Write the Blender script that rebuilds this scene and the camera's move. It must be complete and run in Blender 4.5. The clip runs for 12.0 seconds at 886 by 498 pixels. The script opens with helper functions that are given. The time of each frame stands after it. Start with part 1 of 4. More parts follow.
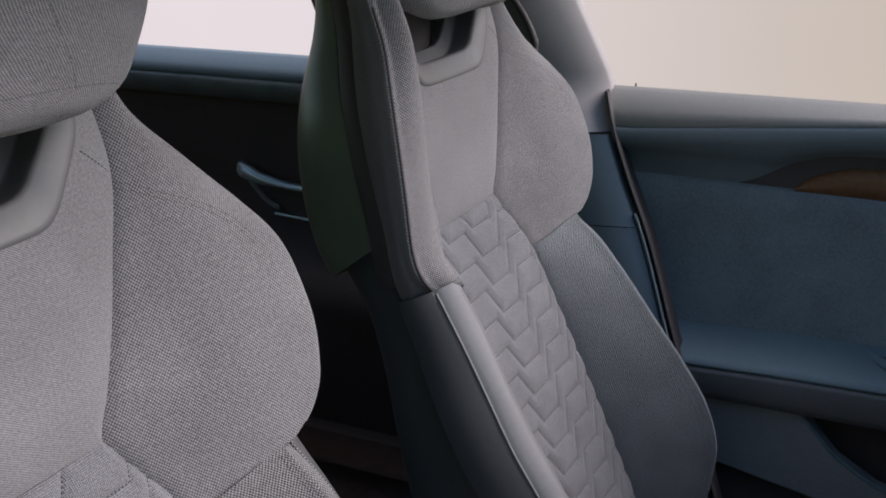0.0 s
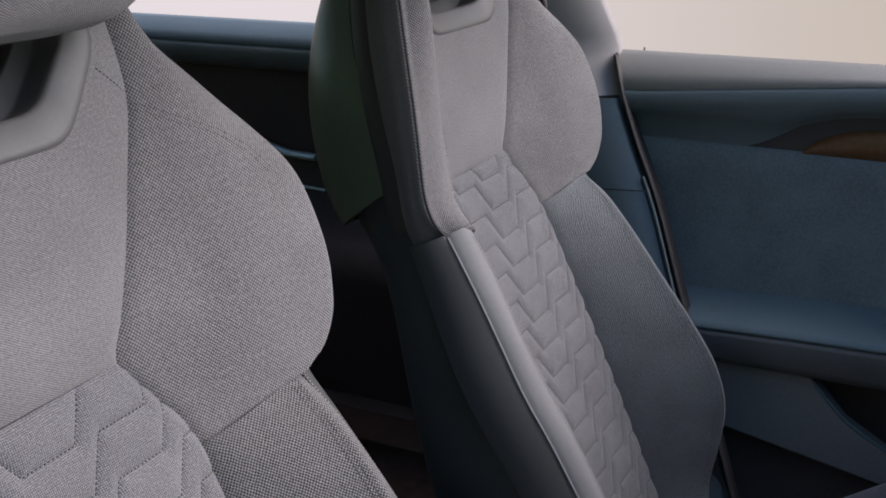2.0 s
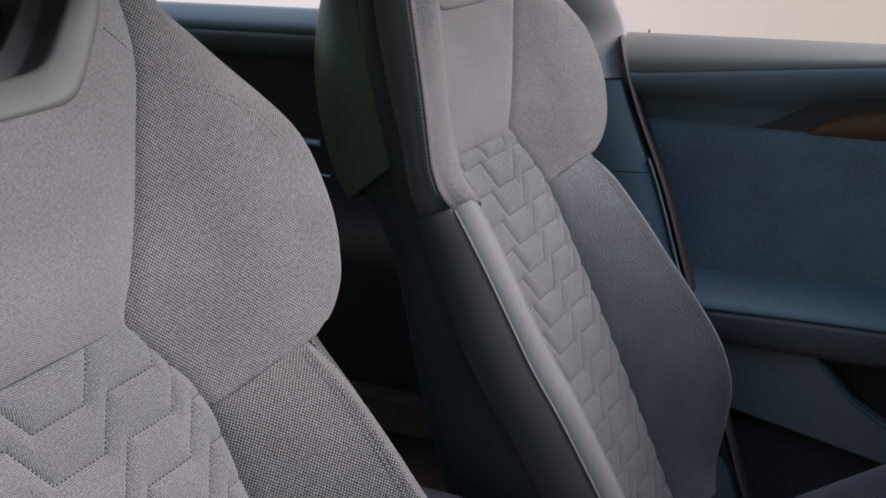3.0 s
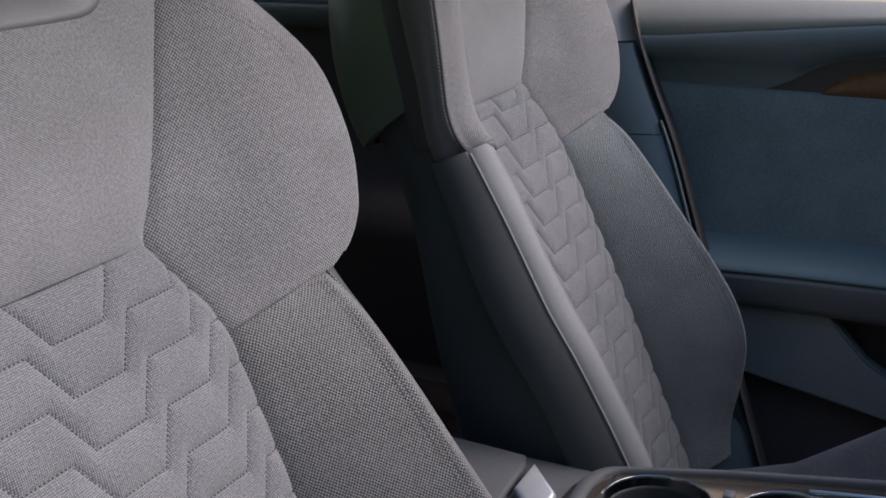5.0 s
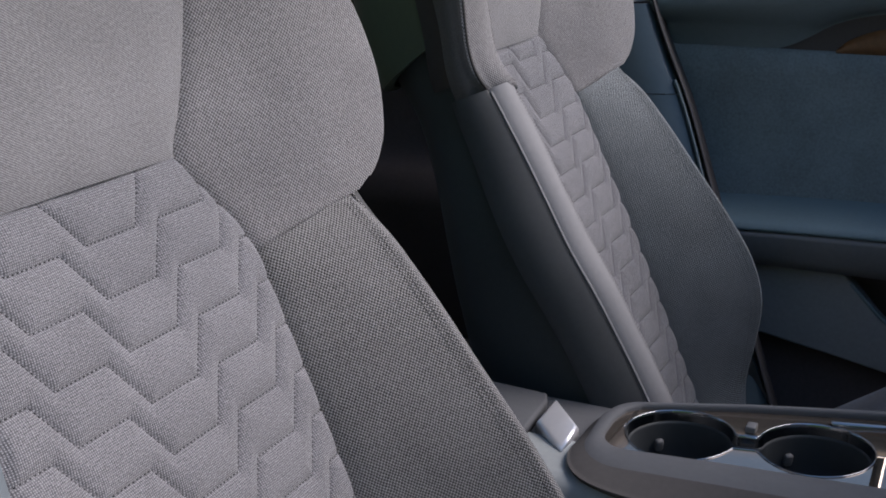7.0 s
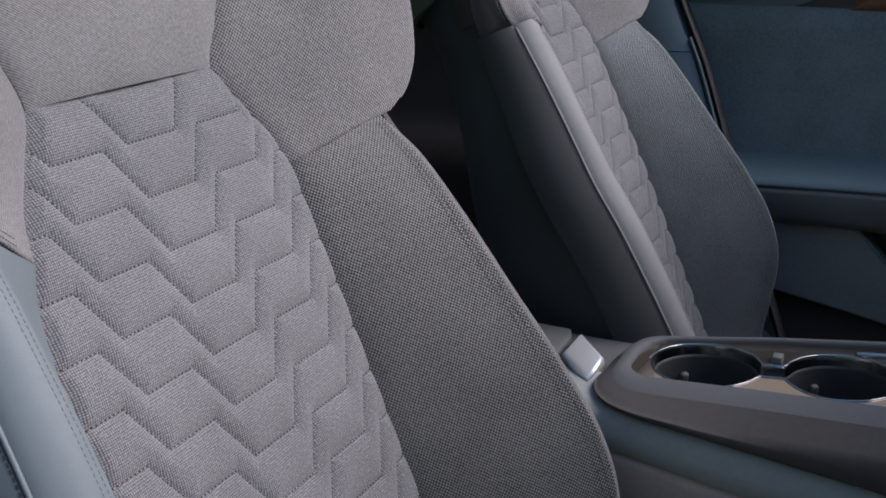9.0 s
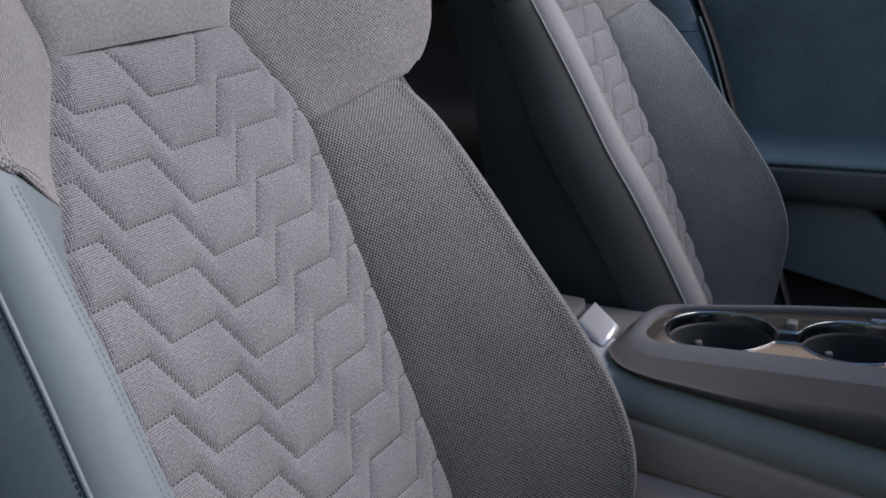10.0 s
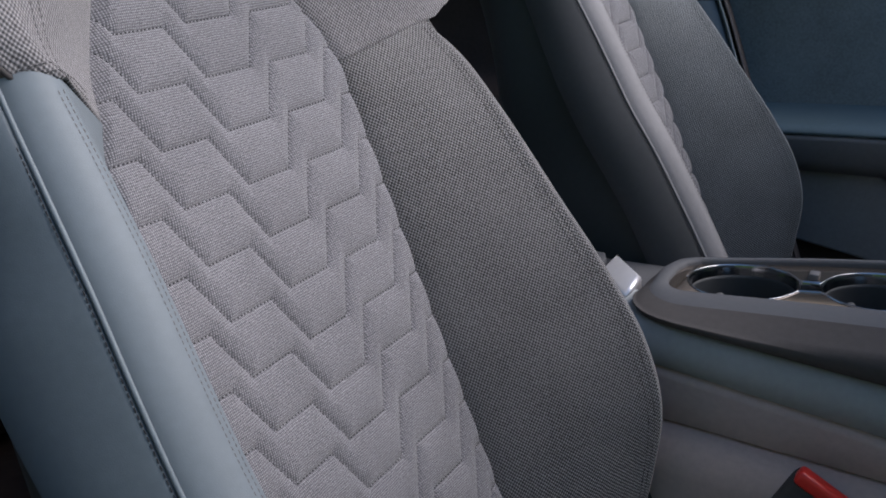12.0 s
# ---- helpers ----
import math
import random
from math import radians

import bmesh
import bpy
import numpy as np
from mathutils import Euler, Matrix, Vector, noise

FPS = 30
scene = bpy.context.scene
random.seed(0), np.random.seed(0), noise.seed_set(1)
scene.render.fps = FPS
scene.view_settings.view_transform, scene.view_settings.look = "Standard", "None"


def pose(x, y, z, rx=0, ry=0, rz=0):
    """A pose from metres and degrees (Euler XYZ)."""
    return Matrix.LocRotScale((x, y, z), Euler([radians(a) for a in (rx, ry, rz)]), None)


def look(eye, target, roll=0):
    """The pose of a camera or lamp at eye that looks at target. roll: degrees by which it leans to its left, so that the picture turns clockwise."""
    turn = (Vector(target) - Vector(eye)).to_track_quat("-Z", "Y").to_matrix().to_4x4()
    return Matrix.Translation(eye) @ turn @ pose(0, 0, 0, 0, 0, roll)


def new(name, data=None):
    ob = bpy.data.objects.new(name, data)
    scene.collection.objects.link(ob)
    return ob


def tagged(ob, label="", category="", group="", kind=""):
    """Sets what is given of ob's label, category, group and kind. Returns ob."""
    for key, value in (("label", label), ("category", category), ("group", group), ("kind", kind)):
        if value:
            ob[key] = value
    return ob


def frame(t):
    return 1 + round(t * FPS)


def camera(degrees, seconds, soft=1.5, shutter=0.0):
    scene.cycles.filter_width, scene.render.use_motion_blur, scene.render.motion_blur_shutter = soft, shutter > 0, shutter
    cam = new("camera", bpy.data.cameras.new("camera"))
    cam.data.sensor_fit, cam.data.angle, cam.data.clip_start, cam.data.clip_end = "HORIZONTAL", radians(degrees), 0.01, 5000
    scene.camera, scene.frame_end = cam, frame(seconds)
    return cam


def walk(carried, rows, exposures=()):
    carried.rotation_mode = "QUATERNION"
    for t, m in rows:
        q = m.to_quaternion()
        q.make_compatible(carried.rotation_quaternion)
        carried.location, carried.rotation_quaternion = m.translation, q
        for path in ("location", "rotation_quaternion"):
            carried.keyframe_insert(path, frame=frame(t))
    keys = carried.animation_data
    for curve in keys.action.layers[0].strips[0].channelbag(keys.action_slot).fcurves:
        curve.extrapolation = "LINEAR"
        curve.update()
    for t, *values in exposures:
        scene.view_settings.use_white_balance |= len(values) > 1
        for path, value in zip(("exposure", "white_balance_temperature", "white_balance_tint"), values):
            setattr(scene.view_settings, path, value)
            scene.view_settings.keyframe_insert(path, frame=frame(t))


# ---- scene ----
cam = camera(43.7, 12.0, 1.8)
PATH = [
    (0, (0.499, -0.489, 1.317), (-0.342, 1.206, 0.67), -0.8),
    (0.5, (0.498, -0.493, 1.304), (-0.344, 1.202, 0.656), -0.7),
    (1, (0.497, -0.498, 1.291), (-0.344, 1.196, 0.641), -0.6),
    (1.5, (0.499, -0.505, 1.28), (-0.344, 1.187, 0.627), -0.4),
    (2, (0.494, -0.509, 1.258), (-0.347, 1.187, 0.613), -0.6),
    (2.5, (0.497, -0.515, 1.245), (-0.349, 1.179, 0.601), -0.7),
    (3, (0.494, -0.52, 1.227), (-0.352, 1.176, 0.587), -0.8),
    (5, (0.489, -0.54, 1.163), (-0.365, 1.155, 0.532), -1.1),
    (5.5, (0.485, -0.548, 1.148), (-0.367, 1.147, 0.516), -1.0),
    (6, (0.483, -0.556, 1.13), (-0.369, 1.141, 0.502), -1.0),
    (6.5, (0.481, -0.564, 1.113), (-0.373, 1.133, 0.486), -1.1),
    (7, (0.48, -0.572, 1.097), (-0.377, 1.124, 0.474), -1.2),
    (9, (0.462, -0.607, 1.032), (-0.389, 1.093, 0.41), -1.0),
    (9.5, (0.456, -0.617, 1.016), (-0.391, 1.084, 0.394), -1.0),
    (10, (0.454, -0.625, 1.002), (-0.397, 1.074, 0.38), -1.0),
    (10.5, (0.447, -0.632, 0.987), (-0.399, 1.07, 0.366), -0.9),
    (11, (0.444, -0.639, 0.978), (-0.403, 1.061, 0.352), -0.8),
    (11.5, (0.439, -0.645, 0.965), (-0.407, 1.057, 0.342), -0.8),
    (12, (0.436, -0.65, 0.957), (-0.409, 1.052, 0.331), -0.7),
]
walk(cam, [(t, look(eye, target, roll)) for t, eye, target, roll in PATH], [(0, 0, 6420, 10), (4, 0, 6400, 10), (12, 0, 6230, 8.5)])

# ---- world and light ----
SUN_DIR = (math.radians(41), math.radians(60))  # elevation, heading
world = bpy.data.worlds.new("sky")
scene.world = world
world.use_nodes = True
wn, wl = world.node_tree.nodes, world.node_tree.links
sky = wn.new("ShaderNodeTexSky")
sky.sky_type = "NISHITA"
sky.sun_disc = False
sky.sun_elevation = SUN_DIR[0]
sky.sun_rotation = SUN_DIR[1]
sky.air_density, sky.dust_density, sky.ozone_density = 1.3, 1.0, 3.2
wl.new(sky.outputs[0], wn["Background"].inputs[0])
wn["Background"].inputs[1].default_value = 0.185

sun_data = bpy.data.lights.new("sun", "SUN")
sun_data.energy, sun_data.angle, sun_data.color = 4.35, radians(50), (1.0, 0.895, 0.855)
sun = new("sun", sun_data)
sun.matrix_world = look((1.75, 1.32, 2.66), (0.0, 0.3, 0.9))

scene.view_settings.exposure = 0.0


# ---- materials ----
def material(name, color, rough=0.6, metal=0.0, spec=0.5, vary=0.12, scale=40.0, bump=0.0, bump_scale=400.0, coat=0.0):
    """Plain surface with uneven tone at two scales and fine relief."""
    m = bpy.data.materials.new(name)
    m.use_nodes = True
    n, l = m.node_tree.nodes, m.node_tree.links
    p = n["Principled BSDF"]
    p.inputs["Roughness"].default_value, p.inputs["Metallic"].default_value = rough, metal
    p.inputs["Specular IOR Level"].default_value = spec
    p.inputs["Coat Weight"].default_value = coat
    tc = n.new("ShaderNodeTexCoord")
    big, small = n.new("ShaderNodeTexNoise"), n.new("ShaderNodeTexNoise")
    big.inputs["Scale"].default_value, small.inputs["Scale"].default_value = scale * 0.2, scale * 4
    big.inputs["Detail"].default_value, small.inputs["Detail"].default_value = 3, 2
    add = n.new("ShaderNodeMath")
    add.operation = "ADD"
    ramp = n.new("ShaderNodeMapRange")
    ramp.inputs["From Min"].default_value, ramp.inputs["From Max"].default_value = 0.6, 1.4
    ramp.inputs["To Min"].default_value, ramp.inputs["To Max"].default_value = 1 - vary, 1 + vary
    mul = n.new("ShaderNodeVectorMath")
    mul.operation = "SCALE"
    mul.inputs[0].default_value = color
    for t in (big, small):
        l.new(tc.outputs["Object"], t.inputs["Vector"])
    l.new(big.outputs[0], add.inputs[0])
    l.new(small.outputs[0], add.inputs[1])
    l.new(add.outputs[0], ramp.inputs["Value"])
    l.new(ramp.outputs[0], mul.inputs["Scale"])
    l.new(mul.outputs[0], p.inputs["Base Color"])
    rr = n.new("ShaderNodeMapRange")
    rr.inputs["To Min"].default_value, rr.inputs["To Max"].default_value = max(rough - 0.08, 0.02), min(rough + 0.08, 1)
    l.new(big.outputs[0], rr.inputs["Value"])
    l.new(rr.outputs[0], p.inputs["Roughness"])
    if bump:
        g = n.new("ShaderNodeTexVoronoi")
        g.inputs["Scale"].default_value = bump_scale
        l.new(tc.outputs["Object"], g.inputs["Vector"])
        b = n.new("ShaderNodeBump")
        b.inputs["Strength"].default_value, b.inputs["Distance"].default_value = bump, 0.0006
        l.new(g.outputs["Distance"], b.inputs["Height"])
        l.new(b.outputs[0], p.inputs["Normal"])
    return m


def cloth(name, color, dark, kind, pitch, bump=0.6, speck=0.5):
    """Woven cloth on UVs in metres. kind: 'rib' (offset grains), 'hop' (basket), 'twill' (diagonal)."""
    m = bpy.data.materials.new(name)
    m.use_nodes = True
    n, l = m.node_tree.nodes, m.node_tree.links
    p = n["Principled BSDF"]
    p.inputs["Roughness"].default_value = 0.9
    p.inputs["Specular IOR Level"].default_value = 0.15
    p.inputs["Sheen Weight"].default_value = 0.25
    p.inputs["Sheen Roughness"].default_value = 0.5
    uv = n.new("ShaderNodeUVMap")
    uv.uv_map = "UVMap"
    wob = n.new("ShaderNodeTexNoise")
    wob.inputs["Scale"].default_value = 75.0
    l.new(uv.outputs[0], wob.inputs["Vector"])
    mixv = n.new("ShaderNodeVectorMath")
    mixv.operation = "MULTIPLY_ADD"
    mixv.inputs[1].default_value = (0.0020, 0.0020, 0)
    l.new(wob.outputs["Color"], mixv.inputs[0])
    l.new(uv.outputs[0], mixv.inputs[2])
    coords = mixv.outputs[0]

    def math_node(op, a, b=None):
        k = n.new("ShaderNodeMath")
        k.operation = op
        for i, s in enumerate((a, b)):
            if s is None:
                continue
            if isinstance(s, (int, float)):
                k.inputs[i].default_value = s
            else:
                l.new(s, k.inputs[i])
        return k.outputs[0]

    if kind == "rib":
        sep = n.new("ShaderNodeSeparateXYZ")
        l.new(coords, sep.inputs[0])
        x, y = math_node("MULTIPLY", sep.outputs[0], math.pi / (pitch * 0.76)), math_node("MULTIPLY", sep.outputs[1], math.pi / (pitch * 0.86))
        d = math_node("MULTIPLY", math_node("SINE", x), math_node("SINE", y))
        height = math_node("MULTIPLY_ADD", d, 0.62)
        n[height.node.name].inputs[2].default_value = 0.5
    else:
        sep = n.new("ShaderNodeSeparateXYZ")
        l.new(coords, sep.inputs[0])
        f = math.pi / pitch
        x, y = math_node("MULTIPLY", sep.outputs[0], f), math_node("MULTIPLY", sep.outputs[1], f)
        if kind == "twill":
            d = math_node("SINE", math_node("ADD", x, math_node("MULTIPLY", y, 1.6)))
            e = math_node("SINE", math_node("MULTIPLY", math_node("SUBTRACT", x, y), 2.0))
            height = math_node("MULTIPLY_ADD", math_node("ADD", d, math_node("MULTIPLY", e, 0.5)), 0.33)
            n[height.node.name].inputs[2].default_value = 0.5
        else:
            d = math_node("POWER", math_node("ABSOLUTE", math_node("MULTIPLY", math_node("SINE", x), math_node("SINE", y))), 1.5)
            height = math_node("MULTIPLY_ADD", d, 1.15)
            n[height.node.name].inputs[2].default_value = 0.12
    fine = n.new("ShaderNodeTexNoise")
    fine.inputs["Scale"].default_value, fine.inputs["Detail"].default_value = (0.95 if kind == "hop" else 0.55) / pitch, 2
    l.new(coords, fine.inputs["Vector"])
    broad = n.new("ShaderNodeTexNoise")
    broad.inputs["Scale"].default_value, broad.inputs["Detail"].default_value = 14.0, 4
    l.new(coords, broad.inputs["Vector"])
    tone = math_node("ADD", math_node("MULTIPLY", height, 1 - speck * 0.5), math_node("MULTIPLY", math_node("SUBTRACT", fine.outputs[0], 0.5), speck * 1.6))
    tone = math_node("ADD", tone, math_node("MULTIPLY", math_node("SUBTRACT", broad.outputs[0], 0.5), 0.35))
    mix = n.new("ShaderNodeMix")
    mix.data_type = "RGBA"
    mix.inputs[6].default_value, mix.inputs[7].default_value = (*dark, 1), (*color, 1)
    mix.clamp_factor = True
    l.new(tone, mix.inputs[0])
    l.new(mix.outputs[2], p.inputs["Base Color"])
    b = n.new("ShaderNodeBump")
    b.inputs["Strength"].default_value, b.inputs["Distance"].default_value = bump, pitch * 0.35
    l.new(math_node("ADD", height, math_node("MULTIPLY", fine.outputs[0], 0.5)), b.inputs["Height"])
    l.new(b.outputs[0], p.inputs["Normal"])
    return m


RIB = cloth("ribbed_cloth", (0.41, 0.386, 0.389), (0.074, 0.069, 0.071), "rib", 0.0020, 0.8, 0.40)
PIPE_CLOTH = material("piping_cloth", (0.25, 0.235, 0.235), 0.85, spec=0.2, vary=0.15, scale=150, bump=0.3, bump_scale=1500)
DARK_PIPE = material("dark_piping", (0.07, 0.064, 0.063), 0.85, spec=0.2, vary=0.15, scale=150, bump=0.3, bump_scale=1500)
HOP = cloth("basket_cloth", (0.392, 0.379, 0.395), (0.095, 0.092, 0.10), "hop", 0.0017, 0.7, 0.7)
BOLSTER = cloth("bolster_cloth", (0.362, 0.346, 0.343), (0.027, 0.0255, 0.0253), "rib", 0.0021, 1.0, 0.30)
# shoulder cloth darkened in colour for the shade on its side
GUSSET_SHADED = cloth("gusset_cloth", (0.185, 0.168, 0.165), (0.075, 0.068, 0.067), "twill", 0.0013, 0.5, 0.4)
# copy of the bolster cloth with blue light mixed into its colour
BOLSTER_BLUE_LIT = cloth("blue_grey_cloth", (0.365, 0.385, 0.397), (0.026, 0.0285, 0.030), "rib", 0.0021, 1.0, 0.30)
TWILL = cloth("twill_cloth", (0.39, 0.371, 0.376), (0.12, 0.114, 0.117), "twill", 0.0015, 0.6, 0.5)
# grey leather with blue sky light from the open door in its colour
LEATHER_SKYLIT = material("grey_leather", (0.157, 0.182, 0.201), 0.55, spec=0.35, vary=0.06, bump=0.10, bump_scale=1700)
# the grey leather again, darkened for shade on the seat sides
SIDE_LEATHER_SHADED = material("side_leather", (0.074, 0.073, 0.075), 0.6, spec=0.35, vary=0.08, bump=0.10, bump_scale=1700)
# lighter, bluer copy for the near side that sky light reaches
SIDE_LEATHER_SKYLIT = material("outer_leather", (0.092, 0.113, 0.130), 0.55, spec=0.4, vary=0.08, bump=0.10, bump_scale=1700)
# same leather coloured for the warmer light on the far seat's facing
LEATHER_FAR_LIT = material("edge_leather", (0.206, 0.201, 0.209), 0.6, spec=0.25, vary=0.06, bump=0.10, bump_scale=1700)
# green reflected from the surroundings is mixed into this grey plastic
SHELL = material("shell_plastic", (0.108, 0.130, 0.090), 0.36, spec=0.5, vary=0.06, bump=0.1, bump_scale=1500)
LOW_SHELL = material("dark_plastic", (0.045, 0.05, 0.05), 0.5, vary=0.1, bump=0.15, bump_scale=1200)
BLACK = material("black_trim", (0.055, 0.046, 0.045), 0.6, vary=0.1)
TRIM = material("slot_plastic", (0.138, 0.133, 0.133), 0.5, vary=0.06, bump=0.1, bump_scale=1500)
THREAD = material("thread", (0.012, 0.012, 0.015), 0.8, vary=0.2, scale=200)
MID_THREAD = material("dark_grey_thread", (0.05, 0.048, 0.05), 0.8, vary=0.2, scale=200)
PALE_THREAD = material("grey_thread", (0.14, 0.135, 0.137), 0.8, vary=0.2, scale=200)
DOOR_TOP = material("door_upper", (0.27, 0.252, 0.226), 0.6, vary=0.08, bump=0.2, bump_scale=1100)
DOOR_BAND = material("door_band", (0.155, 0.187, 0.200), 0.5, vary=0.08, bump=0.2, bump_scale=1100)
DOOR_CLOTH = material("door_cloth", (0.192, 0.224, 0.238), 0.85, spec=0.2, vary=0.25, scale=60, bump=0.3, bump_scale=1600)
ARM = material("armrest_leather", (0.145, 0.200, 0.225), 0.5, vary=0.08, bump=0.25, bump_scale=900)
WOOD = material("walnut", (0.17, 0.078, 0.03), 0.45, vary=0.35, scale=30)
PILLAR = material("pillar_cloth", (0.375, 0.345, 0.342), 0.85, vary=0.05, scale=80, bump=0.15, bump_scale=1500)
HANDLE = material("handle_metal", (0.78, 0.95, 1.0), 0.34, metal=0.7, vary=0.04)
PILLAR_LOW = material("pillar_plastic", (0.046, 0.068, 0.080), 0.33, spec=0.7, vary=0.08, bump=0.15, bump_scale=1200)
CHROME = material("dark_chrome", (0.30, 0.305, 0.32), 0.14, metal=1.0, vary=0.03)
SATIN = material("satin_metal", (0.66, 0.65, 0.67), 0.3, metal=0.5, vary=0.04)
PIANO = material("gloss_tray", (0.29, 0.242, 0.205), 0.06, metal=0.85, vary=0.05)
WELL = material("cup_rubber", (0.0252, 0.0288, 0.0324), 0.6, vary=0.1)
PAD = material("console_pad", (0.100, 0.101, 0.108), 0.65, spec=0.3, vary=0.08, bump=0.25, bump_scale=900)
CON_SIDE = material("console_side", (0.325, 0.338, 0.338), 0.55, vary=0.08, bump=0.2, bump_scale=1000)
CON_LOW = material("console_lower", (0.50, 0.405, 0.385), 0.75, spec=0.2, vary=0.1, bump=0.2, bump_scale=1000)
CON_KNEE = material("knee_panel", (0.53, 0.405, 0.355), 0.75, spec=0.2, vary=0.1, bump=0.2, bump_scale=1000)
# brown darkened for shade on the rim's side; the buckle housing reuses it
RIM_SIDE = material("rim_side_plastic", (0.082, 0.075, 0.073), 0.8, spec=0.15, vary=0.1, bump=0.2, bump_scale=1000)
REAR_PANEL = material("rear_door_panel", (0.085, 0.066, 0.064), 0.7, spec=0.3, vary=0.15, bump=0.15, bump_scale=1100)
REAR_TOP = material("rear_door_top", (0.16, 0.205, 0.235), 0.5, vary=0.08, bump=0.2, bump_scale=1100)
ARM_FASCIA = material("armrest_front", (0.145, 0.146, 0.15), 0.6, vary=0.1, bump=0.2, bump_scale=1000)
POCKET = material("door_pocket", (0.27, 0.28, 0.288), 0.6, vary=0.1, bump=0.2, bump_scale=1000)
RED = material("red_plastic", (0.80, 0.035, 0.025), 0.35, vary=0.05)
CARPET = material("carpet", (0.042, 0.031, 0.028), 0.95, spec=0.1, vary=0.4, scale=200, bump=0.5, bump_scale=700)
HEADLINER = material("headliner", (0.35, 0.34, 0.34), 0.9, vary=0.05)
HEDGE = material("hedge_green", (0.075, 0.125, 0.045), 0.9, spec=0.2, vary=0.6, scale=6, bump=0.6, bump_scale=30)
# unseen ground, made pale so that it bounces light into the lower cabin
GROUND = material("ground_paving", (0.43, 0.41, 0.38), 0.85, vary=0.2, scale=3)


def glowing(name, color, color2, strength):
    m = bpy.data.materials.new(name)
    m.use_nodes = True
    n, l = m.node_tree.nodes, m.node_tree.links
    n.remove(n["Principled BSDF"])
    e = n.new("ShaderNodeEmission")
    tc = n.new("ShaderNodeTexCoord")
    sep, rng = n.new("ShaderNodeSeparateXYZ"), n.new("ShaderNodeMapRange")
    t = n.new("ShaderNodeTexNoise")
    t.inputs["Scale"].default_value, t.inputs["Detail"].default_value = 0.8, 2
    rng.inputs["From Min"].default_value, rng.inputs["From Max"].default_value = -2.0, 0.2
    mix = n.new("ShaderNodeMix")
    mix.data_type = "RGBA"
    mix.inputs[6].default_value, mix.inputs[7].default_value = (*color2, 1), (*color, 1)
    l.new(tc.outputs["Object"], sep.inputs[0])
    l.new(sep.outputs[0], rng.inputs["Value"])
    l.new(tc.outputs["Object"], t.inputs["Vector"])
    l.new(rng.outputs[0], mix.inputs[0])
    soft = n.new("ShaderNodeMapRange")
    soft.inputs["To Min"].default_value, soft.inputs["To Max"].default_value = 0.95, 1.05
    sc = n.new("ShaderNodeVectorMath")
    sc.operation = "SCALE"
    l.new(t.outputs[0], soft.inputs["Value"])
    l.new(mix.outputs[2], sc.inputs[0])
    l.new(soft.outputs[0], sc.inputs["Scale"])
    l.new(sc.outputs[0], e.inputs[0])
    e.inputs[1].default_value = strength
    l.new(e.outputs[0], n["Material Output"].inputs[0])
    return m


# ---- mesh helpers ----
def link(name, mesh, mat, parent=None, label="", smooth=True):
    if smooth:
        mesh.polygons.foreach_set("use_smooth", [True] * len(mesh.polygons))
    if mat and not mesh.materials:
        mesh.materials.append(mat)
    ob = new(name, mesh)
    ob.parent = parent
    if label:
        tagged(ob, label)
    return ob


def part(name, bm, mat, parent, label="", smooth=True):
    mesh = bpy.data.meshes.new(name)
    bm.to_mesh(mesh)
    bm.free()
    return link(name, mesh, mat, parent, label, smooth)


def sheet(points, closed=False, flat=False):
    """Verts and quads of a grid of points (rows x columns x 3), with UVs along its arcs in metres."""
    p = np.asarray(points, float)
    r, c = p.shape[:2]
    idx = np.arange(r * c).reshape(r, c)
    if closed:
        idx = np.concatenate([idx, idx[:, :1]], 1)
    q = np.stack([idx[:-1, :-1], idx[:-1, 1:], idx[1:, 1:], idx[1:, :-1]], -1).reshape(-1, 4)
    du = np.zeros((r, c))
    du[:, 1:] = np.cumsum(np.linalg.norm(np.diff(p, axis=1), axis=2), 1)
    dv = np.zeros((r, c))
    dv[1:] = np.cumsum(np.linalg.norm(np.diff(p, axis=0), axis=2), 0)
    du -= du[:, c // 2][:, None]
    dv -= dv[r // 2][None]
    if flat:
        du, dv = p[..., 0], p[..., 1]
    return p.reshape(-1, 3), q, np.stack([du, dv], -1).reshape(-1, 2)


def mesh_of(name, sheets, flip=False):
    """One mesh out of several sheets."""
    vs, qs, us, k = [], [], [], 0
    for v, q, u in sheets:
        vs.append(v), qs.append(q + k), us.append(u)
        k += len(v)
    v, q, u = np.concatenate(vs), np.concatenate(qs), np.concatenate(us)
    if flip:
        q = q[:, ::-1]
    mesh = bpy.data.meshes.new(name)
    mesh.from_pydata(v.tolist(), [], q.tolist())
    layer = mesh.uv_layers.new(name="UVMap")
    layer.data.foreach_set("uv", u[q.reshape(-1)].reshape(-1).astype(np.float32))
    mesh.update()
    return mesh


def curve_of(table):
    """A smooth function through (position, value) pairs."""
    t = sorted(table)
    xs, ys = np.array([a for a, _ in t], float), np.array([b for _, b in t], float)
    m = np.gradient(ys, xs)

    def f(x):
        x = np.clip(np.asarray(x, float), xs[0], xs[-1])
        i = np.clip(np.searchsorted(xs, x) - 1, 0, len(xs) - 2)
        h = xs[i + 1] - xs[i]
        s = (x - xs[i]) / h
        return (ys[i] * (2 * s**3 - 3 * s**2 + 1) + h * m[i] * (s**3 - 2 * s**2 + s)
                + ys[i + 1] * (3 * s**2 - 2 * s**3) + h * m[i + 1] * (s**3 - s**2))
    return f


